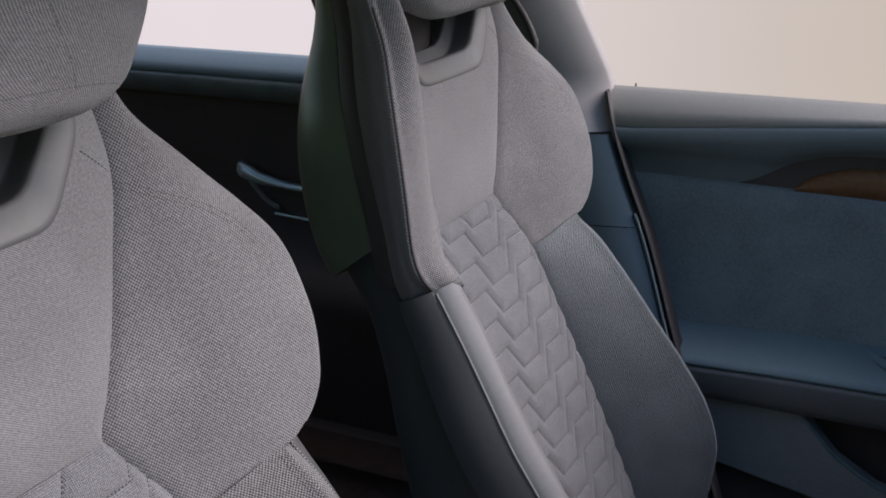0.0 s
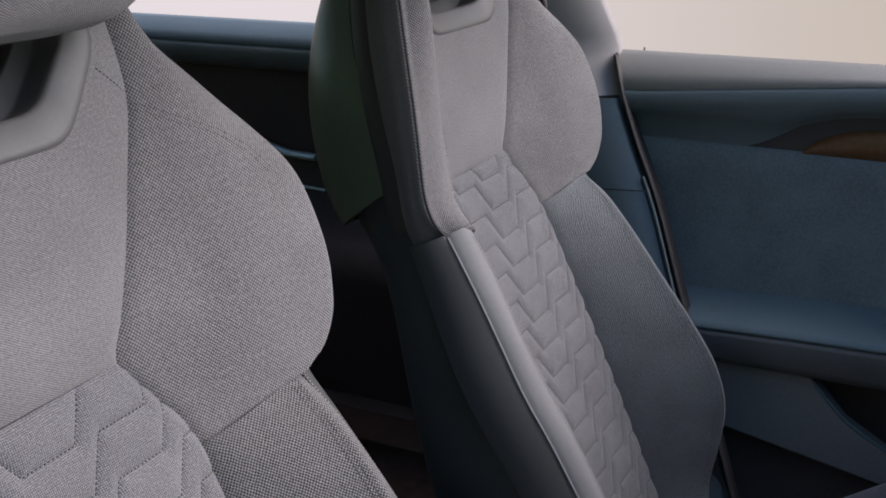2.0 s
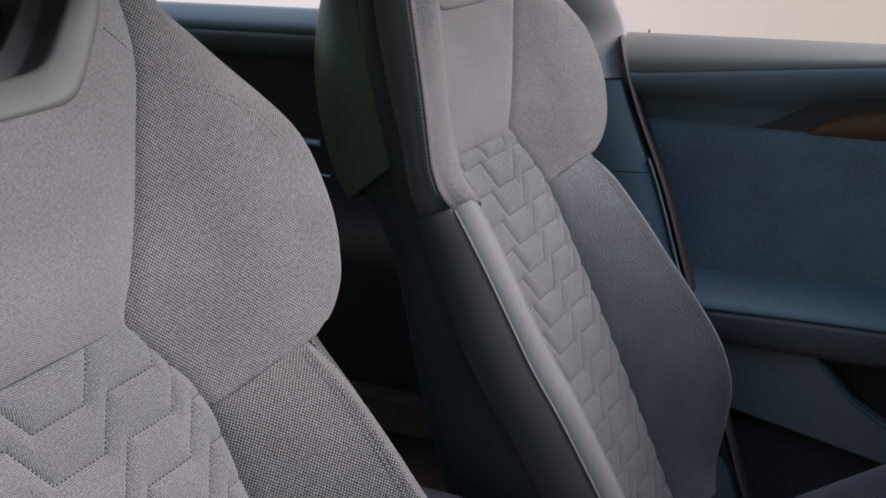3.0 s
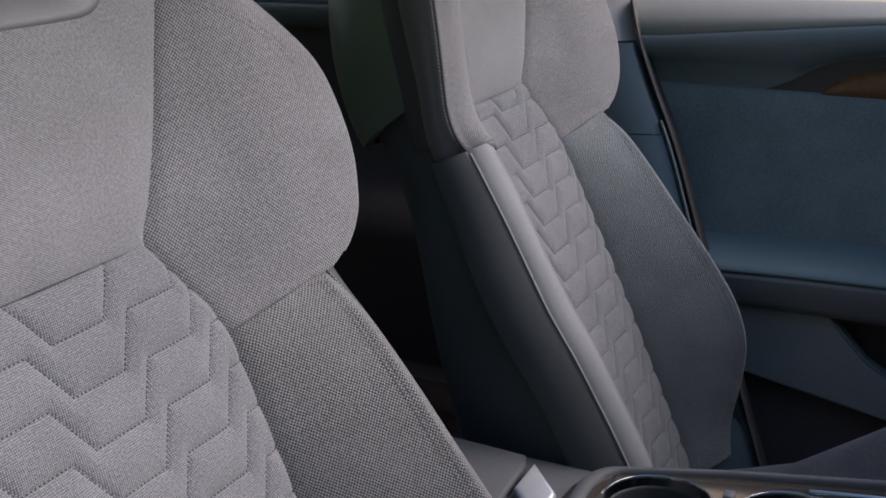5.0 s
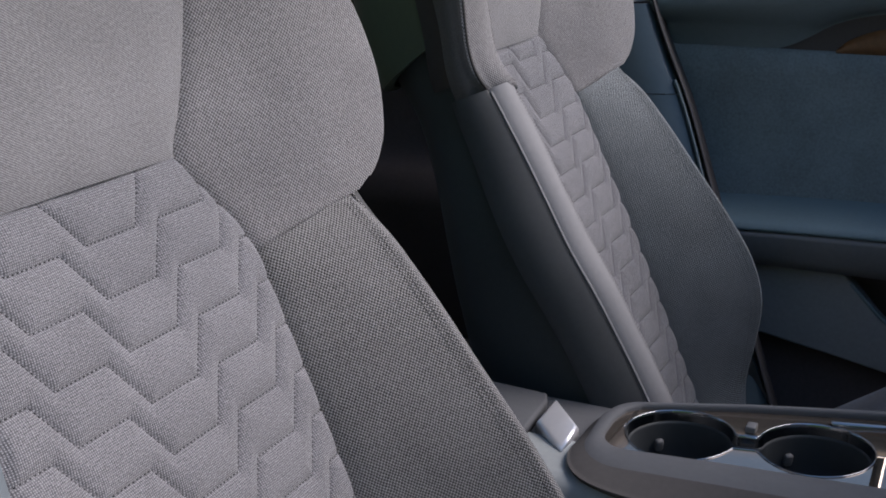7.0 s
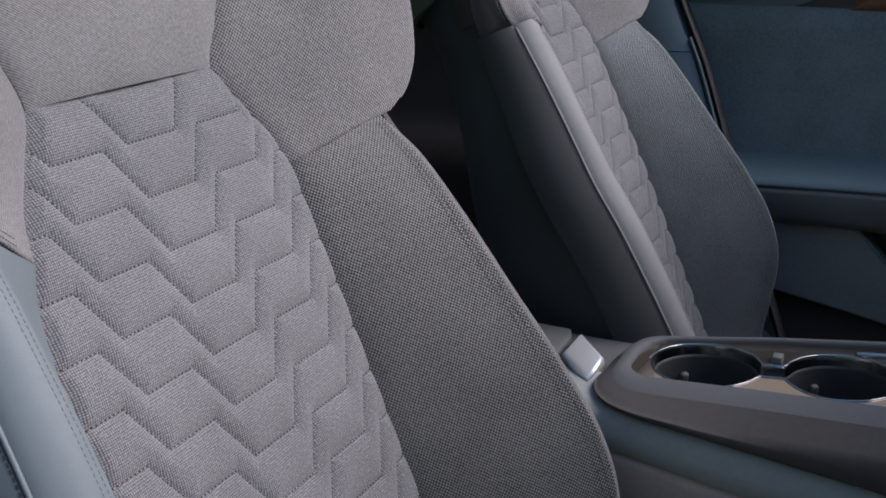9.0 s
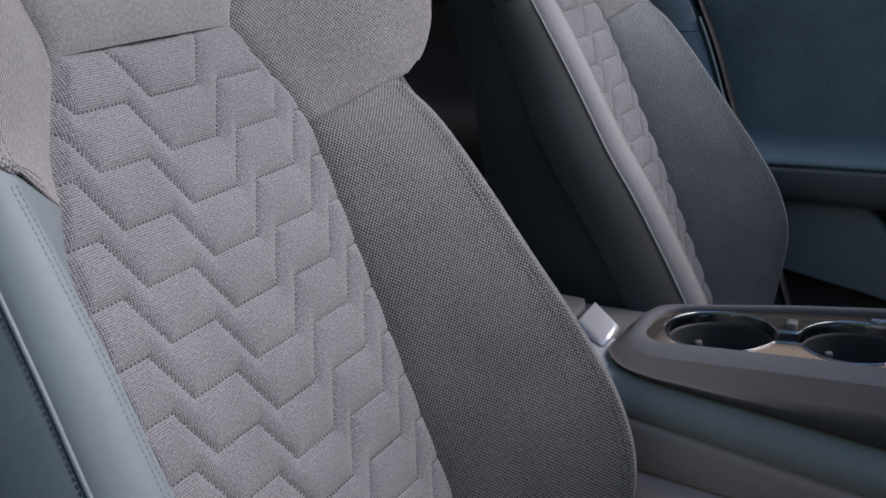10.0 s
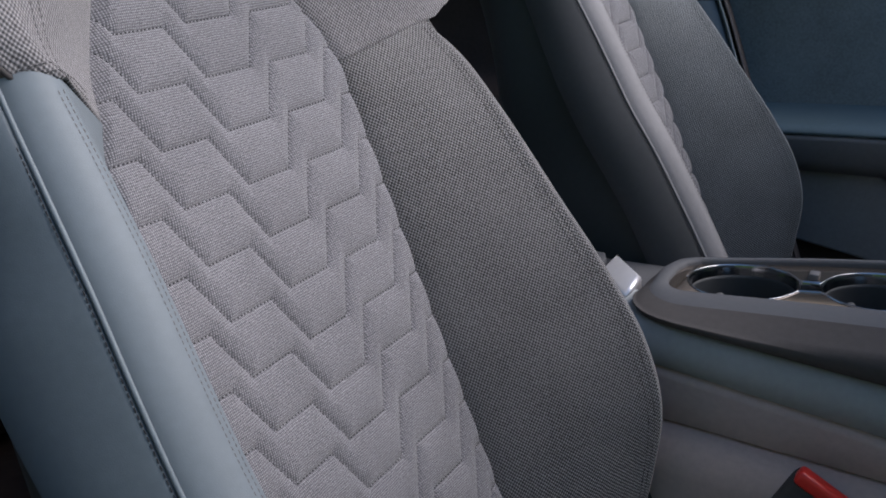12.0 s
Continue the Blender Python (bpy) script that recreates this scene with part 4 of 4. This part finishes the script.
axis = axis + axis[::-1][1:-1]
rows.append([(x, y, tray_z(x, y) - 0.07) for x, y in axis])
link("cup_well", mesh_of("cup_well", [sheet(rows, True)], flip=True), WELL, console, "dark rubber cup wells")
for cup in (CUP_A, CUP_B):
    bm = bmesh.new()
    rounded_box(bm, (0.009, 0.007, 0.014), (0, 0, 0), 0.003, 3)
    bmesh.ops.transform(bm, matrix=pose(cup[0] - 0.029, cup[1] + 0.033, tray_z(*cup) - 0.035, 12, 0, 42), verts=bm.verts)
    part("spring_tab", bm, TRIM, console, "grey plastic tab that grips the cup")
bm = bmesh.new()
rounded_box(bm, (0.010, 0.014, 0.010), (0.308, 0.432, 0.585), 0.0015, 2)
part("clip", bm, TRIM, console, "small grey clip between the cups")
bm = bmesh.new()
rounded_box(bm, (0.014, 0.007, 0.005), (0.310, 0.4185, 0.5825), 0.0015, 2)
part("bridge", bm, CHROME, console, "chrome bridge at the waist of the cup ring")
bm = bmesh.new()
rounded_box(bm, (0.09, 0.008, 0.005), (0.0, 0.0, 0.0), 0.0015, 2)
bmesh.ops.transform(bm, matrix=pose(0.42, 0.482, 0.587, 0, 0, 14), verts=bm.verts)
part("trim_bar", bm, CHROME, console, "dark chrome trim bar")

# ---- belt buckle ----
buckle = thing("belt_buckle", pose(0.352, 0.252, 0.461, 0, 30, 0), "dark seat belt buckle with a red release button", "belt buckle")
bm = bmesh.new()
rounded_box(bm, (0.072, 0.028, 0.055), (0.0145, 0.005, -0.032), 0.008, 3)
part("housing", bm, RIM_SIDE, buckle)
bm = bmesh.new()
rounded_box(bm, (0.062, 0.017, 0.014), (0.010, -0.004, -0.004), 0.004, 3)
part("release_button", bm, RED, buckle, "bright red plastic button")

# ---- far side: front door ----
door = thing("front_door", Matrix.Identity(4), "closed far front door with dark blue trim", "car door")


def run(name, xs, section, mat, parent, label="", flip=False):
    """A panel drawn along the car: section(x) gives its (y, z) points."""
    rows = [[(x, y, z) for y, z in section(x)] for x in xs]
    return link(name, mesh_of(name, [sheet(rows)], flip=flip), mat, parent, label)


def seal_x(z):
    """Where the rear edge of the front door stands at a height."""
    return -0.052 + (0.985 - z) * 0.325


def pillar_y(z):
    """How far in the pillar's trim stands at a height."""
    return 1.137 + (z - 0.778) * 0.35 if z < 0.985 else 1.209 - (z - 0.985) * 0.35


def door_run(name, section, mat, label="", x1=1.0, n=60):
    rows = []
    for k in range(n):
        row = []
        for y, z in section(0):
            x0 = seal_x(z) - 0.35 * max(0.0, y - pillar_y(z) - 0.01)
            x = x0 + (x1 - x0) * k / (n - 1)
            yy, zz = section(x)[len(row)]
            row.append((x, yy, zz))
        rows.append(row)
    return link(name, mesh_of(name, [sheet(rows)]), mat, door, label)


def seam_z(x):
    return 0.919 + 0.085 * max(0, min(x, 0.6))


def low_z(x):
    return 0.844 - 0.01 * x


door_run("upper_trim", lambda x: [(1.275, 0.950), (1.262, 0.974), (1.255, 0.981), (1.250, 0.9815), (1.236, 0.9765), (1.205, 0.5 * (seam_z(x) + 0.985)), (1.194, seam_z(x) + 0.010), (1.196, seam_z(x) + 0.007)], DOOR_TOP, "soft grey door top")
band_low = curve_of([(-0.1, 0.853), (0.0, 0.850), (0.12, 0.846), (0.165, 0.847), (0.20, 0.860), (0.25, 0.888), (0.29, 0.900), (0.38, 0.909), (0.5, 0.912), (1.0, 0.915)])
door_run("band", lambda x: [(1.196, seam_z(x) + 0.007), (1.190, seam_z(x) + 0.004), (1.192, seam_z(x) - 0.018), (1.216, max(0.886, float(band_low(x)) + 0.003)), (1.227, max(0.876, float(band_low(x)) + 0.0015)), (1.231, float(band_low(x))), (1.233, float(band_low(x)) - 0.004)], DOOR_BAND, "blue-grey leather band")
door_run("insert", lambda x: [(1.233, float(band_low(x)) - 0.003), (1.236, (float(band_low(x)) + low_z(x)) / 2), (1.232, low_z(x) - 0.002)], BLACK, "dark recessed insert")
wood_top = curve_of([(0.255, 0.846), (0.27, 0.859), (0.29, 0.869), (0.33, 0.881), (0.39, 0.886), (0.6, 0.888), (1.0, 0.888)])
rows = []
for x in np.linspace(0.256, 1.0, 50):
    t, b = float(wood_top(x)), low_z(x)
    rows.append([(x, 1.236, t), (x, 1.228, t - 0.002), (x, 1.224, (t + b) / 2), (x, 1.227, b), (x, 1.234, b - 0.002)])
link("wood_inlay", mesh_of("wood_inlay", [sheet(rows)]), WOOD, door, "brown open-pored wood inlay")
door_run("cloth_panel", lambda x: [(1.232, low_z(x) + 0.002), (1.222, low_z(x) - 0.003), (1.218, 0.80), (1.212, 0.72), (1.198, 0.65), (1.187, 0.607)], DOOR_CLOTH, "dark blue napped cloth panel")
arm_top = curve_of([(-0.1, 0.602), (0.11, 0.606), (0.26, 0.611), (0.45, 0.614), (1.0, 0.62)])
door_run("armrest", lambda x: [(1.19, float(arm_top(x)) + 0.008), (1.16, float(arm_top(x)) + 0.002), (1.11, float(arm_top(x)) - 0.004), (1.088, float(arm_top(x)) - 0.009), (1.079, float(arm_top(x)) - 0.016), (1.079, float(arm_top(x)) - 0.020), (1.086, float(arm_top(x)) - 0.022)], ARM, "padded blue-grey leather armrest")
door_run("armrest_front", lambda x: [(1.086, float(arm_top(x)) - 0.021), (1.078, float(arm_top(x)) - 0.024), (1.077, float(arm_top(x)) - 0.030), (1.079, 0.548), (1.088, 0.533), (1.112, 0.524)], ARM_FASCIA, "dark front of the armrest")
door_run("lower_panel", lambda x: [(1.112, 0.526), (1.15, 0.50), (1.165, 0.42), (1.14, 0.34), (1.11, 0.25)], REAR_PANEL, "brown-black moulded lower door panel")
bm = bmesh.new()
outline = [(0.08, 0.545), (0.305, 0.532), (0.325, 0.512), (0.37, 0.461), (0.43, 0.425), (0.52, 0.400), (0.62, 0.385), (0.62, 0.330), (0.418, 0.368), (0.303, 0.391), (0.19, 0.412), (0.13, 0.424)]
face = bm.faces.new([bm.verts.new((x, 1.135, z)) for x, z in outline])
out = bmesh.ops.extrude_face_region(bm, geom=[face])
front = [g for g in out["geom"] if isinstance(g, bmesh.types.BMVert)]
bmesh.ops.translate(bm, vec=(0, -0.027, 0), verts=front)
bmesh.ops.recalc_face_normals(bm, faces=bm.faces)
bmesh.ops.bevel(bm, geom=[e for e in bm.edges if all(v in front for v in e.verts)], offset=0.005, segments=3, affect="EDGES", profile=0.5)
part("door_pocket", bm, POCKET, door, "dark blue-grey moulded pocket front", smooth=False)
# paler tube that puts the lit edge of the pocket into colour
link("pocket_edge", mesh_of("pocket_edge", [tube([(x, 1.110, z) for x, z in bend([(0.322, 0.513), (0.345, 0.488), (0.37, 0.463), (0.40, 0.443), (0.43, 0.427), (0.52, 0.402), (0.62, 0.387)], 40)], 0.0035)]), ARM, door, "pale strip for the lit edge of the door pocket")
# door pull: a bright lip round a black block that paints the shaded recess
bm = bmesh.new()
prism(bm, [(0.388, 1.182), (0.428, 1.125), (0.62, 1.115), (0.62, 1.182)], 0.604, 0.6165, 0.003)
part("grip", bm, BLACK, door, "black block for the shaded grip recess")
rows = [[(x, y, z) for x, y, z in ((cx - 0.004, cy, 0.6150), (cx, cy + 0.003, 0.6195), (cx + 0.007, cy + 0.004, 0.6205), (cx + 0.012, cy + 0.004, 0.6165))] for cx, cy in bend([(0.384, 1.186), (0.402, 1.158), (0.426, 1.124), (0.47, 1.114), (0.62, 1.108)], 40)]
link("grip_lip", mesh_of("grip_lip", [sheet(rows)]), ARM, door, "pale blue-grey lip of the door pull")
bm = bmesh.new()
rounded_box(bm, (0.003, 0.003, 0.010), (-0.012, 1.258, 0.981), 0.0015, 2)
part("lock_pin", bm, BLACK, door)
PILLAR_X = curve_of([(0.3, 0.255), (0.636, 0.107), (0.775, 0.046), (0.854, 0.003), (0.916, -0.027), (0.985, -0.052)])


rows = []
for z in np.linspace(0.979, 0.3, 40):
    xa, y = float(PILLAR_X(z)), pillar_y(z)
    xb = xa + 0.010
    rows.append([(xa, y + 0.05, z), (xa + 0.001, y + 0.004, z), (xa + 0.004, y - 0.001, z), (xb - 0.004, y + 0.001, z), (xb - 0.001, y + 0.006, z), (xb - 0.020, y + 0.05, z)])
link("door_seal", mesh_of("door_seal", [sheet(rows)]), BLACK, door, "black rubber door seal")

# ---- B-pillar ----
pillar = thing("door_pillar", Matrix.Identity(4), "door pillar with light upper and dark lower trim", "pillar", kind="structure")


def pillar_rows(z0, z1, n, chamfer=False):
    rows = []
    for z in np.linspace(z0, z1, n):
        x1 = float(PILLAR_X(z)) - 0.001 if z < 0.985 else -0.050 - (z - 0.985) * 0.36
        inn = pillar_y(z)
        if chamfer:
            x1 += 0.006
            edge = [(x1 - 0.004, inn + 0.06, z), (x1, inn + 0.034, z), (x1 - 0.003, inn + 0.026, z), (x1 - 0.030, inn + 0.007, z)]
        else:
            edge = [(x1, inn + 0.05, z), (x1 - 0.003, inn + 0.01, z), (x1 - 0.012, inn, z)]
        rows.append(edge + [(x1 - 0.06, inn - 0.012, z), (x1 - 0.12, inn - 0.022, z), (x1 - 0.145, inn - 0.018, z), (x1 - 0.155, inn - 0.005, z), (x1 - 0.16, inn + 0.06, z)])
    return rows


link("upper_trim", mesh_of("upper_trim", [sheet(pillar_rows(0.915, 1.45, 24, True))], flip=False), PILLAR, pillar, "light grey cloth-covered upper trim")
# this stretch takes the dark colour of the shadow on the pillar
link("lower_trim", mesh_of("lower_trim", [sheet(pillar_rows(0.7795, 0.913, 10))]), PILLAR_LOW, pillar, "lower trim with the pillar's shadow in its dark colour")
link("base_trim", mesh_of("base_trim", [sheet(pillar_rows(0.3, 0.778, 20))]), PILLAR_LOW, pillar, "dark blue-grey plastic base trim")

# thin pale tube added in place of the edge's specular highlight
link("edge_trim", mesh_of("edge_trim", [tube([(float(PILLAR_X(z)) - 0.004, pillar_y(z) - 0.001, z) for z in np.linspace(0.80, 0.61, 30)], 0.0024)]), DOOR_BAND, pillar, "pale strip for the highlight along the pillar edge")

# ---- rear door ----
rear = thing("rear_door", Matrix.Identity(4), "closed far rear door with blue-grey trim and chrome handle", "car door")
XR = np.linspace(-1.6, -0.2, 40)
run("upper_trim", XR, lambda x: [(1.255, 0.96), (1.242, 0.990), (1.233, 0.999), (1.220, 0.996), (1.192, 0.977), (1.180, 0.962), (1.183, 0.958)], REAR_TOP, rear, "blue-grey soft door top")
run("band", XR, lambda x: [(1.183, 0.958), (1.177, 0.954), (1.180, 0.938), (1.200, 0.915), (1.222, 0.908)], DOOR_CLOTH, rear)
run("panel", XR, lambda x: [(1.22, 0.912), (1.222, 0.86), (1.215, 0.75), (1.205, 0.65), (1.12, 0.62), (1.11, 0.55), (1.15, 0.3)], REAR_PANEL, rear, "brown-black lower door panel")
handle_path = [(-0.775, 1.198, 0.778), (-0.765, 1.194, 0.777), (-0.72, 1.188, 0.765), (-0.66, 1.187, 0.758), (-0.60, 1.187, 0.756)]
bm = bmesh.new()
prev = []
for i, (x, y, z) in enumerate(resample(handle_path, 0.01)):
    h = 0.017 - 0.010 * min(1, max(0, x + 0.765) / 0.09) if x > -0.77 else 0.015
    prev.append([(x, y + 0.004, z + h), (x, y - 0.006, z + h * 0.8), (x, y - 0.011, z), (x, y - 0.006, z - h * 0.8), (x, y + 0.004, z - h)])
link("handle", mesh_of("handle", [sheet(prev, True)]), HANDLE, rear, "satin chrome door handle")
bm.free()
link("handle_bezel", mesh_of("handle_bezel", [tube([(x, 1.201, z) for x, z in bend([(-0.757, 0.760), (-0.742, 0.742), (-0.722, 0.722), (-0.704, 0.712), (-0.69, 0.708)], 24)], 0.005)]), POCKET, rear, "dark blue-grey handle surround")
link("handle_cap", mesh_of("handle_cap", [tube([(-0.768, 1.191, 0.790), (-0.764, 1.189, 0.780), (-0.763, 1.189, 0.768)], 0.007)]), SATIN, rear, "bright end cap of the handle")
rows = [[(x, 1.20, 0.695 - 0.05 * (x + 0.7) + d) for d in (0.003, 0.0, -0.003)] for x in np.linspace(-0.70, -0.60, 12)]
for r in rows:
    r[1] = (r[1][0], 1.196, r[1][2])
link("handle_trim", mesh_of("handle_trim", [sheet(rows)]), HANDLE, rear, "thin chrome trim line")

# ---- shell of the car round it ----
def plate(name, corners, mat, label, category, t=(0, 0, 0.02)):
    bm = bmesh.new()
    vs = [bm.verts.new(c) for c in corners]
    f = bm.faces.new(vs)
    r = bmesh.ops.extrude_face_region(bm, geom=[f])
    bmesh.ops.translate(bm, vec=t, verts=[g for g in r["geom"] if isinstance(g, bmesh.types.BMVert)])
    bmesh.ops.recalc_face_normals(bm, faces=bm.faces)
    ob = part(name, bm, mat, None, smooth=False)
    return tagged(ob, label, category, kind="structure")


plate("floor", [(-1.7, -0.45, 0.22), (1.4, -0.45, 0.22), (1.4, 1.24, 0.22), (-1.7, 1.24, 0.22)], CARPET, "dark carpeted car floor", "floor", (0, 0, -0.02))
plate("rear_bulkhead", [(-1.7, -0.5, 0.2), (-1.7, 1.3, 0.2), (-1.75, 1.3, 1.1), (-1.75, -0.5, 1.1)], BLACK, "dark panel behind the rear bench", "panel", (-0.03, 0, 0))
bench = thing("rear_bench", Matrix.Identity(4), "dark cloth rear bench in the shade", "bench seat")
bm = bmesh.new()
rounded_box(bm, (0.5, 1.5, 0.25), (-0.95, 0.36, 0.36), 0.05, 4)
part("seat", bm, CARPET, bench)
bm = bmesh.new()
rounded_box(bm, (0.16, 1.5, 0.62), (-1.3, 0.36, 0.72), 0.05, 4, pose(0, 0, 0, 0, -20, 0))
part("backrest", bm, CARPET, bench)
ground = plate("ground", [(-60, -60, 0.0), (60, -60, 0.0), (60, 60, 0.0), (-60, 60, 0.0)], GROUND, "unseen ground round the car, pale to bounce light", "ground", (0, 0, -0.1))
# this sheet glows by itself in place of a daylit outdoors
back = plate("backdrop", [(-9, 3.2, 0.0), (6, 3.2, 0.0), (6, 3.2, 2.2), (-9, 3.2, 2.2)], glowing("pale_wall", (0.60, 0.52, 0.46), (0.80, 0.72, 0.74), 1.0), "self-lit pale beige backdrop beyond the far windows", "backdrop", (0, 0.2, 0))
plate("door_sill", [(-1.7, 1.10, 0.15), (1.4, 1.10, 0.15), (1.4, 1.33, 0.15), (-1.7, 1.33, 0.15)], BLACK, "dark far door sill", "sill", (0, 0, 0.06))
plate("door_skin", [(-1.7, 1.33, 0.2), (1.4, 1.33, 0.2), (1.4, 1.33, 0.92), (-1.7, 1.33, 0.92)], BLACK, "outer skin of the far doors", "door skin", (0, 0.02, 0))

# plain unseen roof, dashboard and surroundings that close the place and cut light
# added roof plate, its front edge set to shade the headrests
plate("roof", [(-1.5, -0.30, 1.40), (0.22, -0.30, 1.40), (0.22, 1.04, 1.40), (-1.5, 1.04, 1.40)], HEADLINER, "unseen roof plate that shades the headrests", "roof", (0, 0, 0.05))
# added block out of view, raised to keep low light off the bolsters
plate("dashboard", [(0.78, -0.42, 0.2), (0.78, 1.2, 0.2), (0.71, 1.2, 1.0), (0.71, -0.42, 1.0)], CON_SIDE, "unseen dashboard block that cuts low front light", "dashboard", (0.4, 0, 0))
# added out of view: dims the low sky and greens the reflections
plate("hedge", [(-14, -5.0, 0.0), (14, -5.0, 0.0), (14, -5.0, 3.6), (-14, -5.0, 3.6)], HEDGE, "unseen green hedge that cuts sky light beside the car", "hedge", (0, -1.2, 0))

# belt guide: a dark panel with a black rubber border
ring = bend([(-0.205, 1.145), (-0.178, 1.126), (-0.163, 1.106), (-0.150, 1.082), (-0.1415, 1.060), (-0.143, 1.046), (-0.152, 1.043), (-0.165, 1.053), (-0.190, 1.080), (-0.215, 1.110), (-0.225, 1.14)], 60)
guide = link("belt_guide", mesh_of("belt_guide", [tube([(x, 1.138, z) for x, z in ring], 0.0055)]), BLACK, pillar, "black rubber border of the belt guide")
bm = bmesh.new()
face = bm.faces.new([bm.verts.new((x, 1.141, z)) for x, z in ring])
out = bmesh.ops.extrude_face_region(bm, geom=[face])
bmesh.ops.translate(bm, vec=(0, 0.012, 0), verts=[g for g in out["geom"] if isinstance(g, bmesh.types.BMVert)])
bmesh.ops.recalc_face_normals(bm, faces=bm.faces)
part("guide_panel", bm, TRIM, guide, "grey plastic belt guide panel", smooth=False)

for name, y0, y1 in (("far", 1.24, 1.02), ("near", -0.50, -0.30)):
    for x0, x1, z0, wide in ((-1.62, -1.25, 0.9, 0.22), (1.05, 0.10, 0.86, 0.07)):
        if y0 < 0 and x0 > 0:
            continue
        rows = []
        for k in range(9):
            s = k / 8
            x, y, z = x0 + (x1 - x0) * s, y0 + (y1 - y0) * s, z0 + (1.42 - z0) * s
            q = 0.02 if y0 > 0 else -0.02
            rows.append([(x - wide / 2, y, z), (x - wide / 2, y + q, z), (x + wide / 2, y + q, z), (x + wide / 2, y, z)])
        tagged(link("roof_pillar", mesh_of("roof_pillar", [sheet(rows, True)]), PILLAR, None), "light grey lined roof pillar", "pillar", kind="structure")

# the near side behind the open door, unseen, added to block light
def mirrored(source, name, label, category, kind=""):
    """The same thing on the other side of the car."""
    top = thing(name, Matrix.Identity(4), label, category, kind=kind)
    flip = Matrix(((1, 0, 0, 0), (0, -1, 0, 0.713), (0, 0, 1, 0), (0, 0, 0, 1)))
    for child in list(source.children):
        mesh = child.data.copy()
        mesh.transform(flip)
        mesh.flip_normals()
        link(child.name.split(".")[0], mesh, None, top)
    return top


mirrored(rear, "rear_door", "unseen mirrored rear door that blocks light behind the open door", "car door")
mirrored(pillar, "door_pillar", "unseen mirrored door pillar that blocks light", "pillar", "structure")
plate("door_sill", [(-1.7, -0.62, 0.15), (1.4, -0.62, 0.15), (1.4, -0.39, 0.15), (-1.7, -0.39, 0.15)], BLACK, "dark door sill under the open door", "sill", (0, 0, 0.12))
plate("door_skin", [(-1.7, -0.64, 0.2), (-0.26, -0.64, 0.2), (-0.26, -0.64, 0.92), (-1.7, -0.64, 0.92)], BLACK, "outer skin of the rear door", "door skin", (0, 0.02, 0))
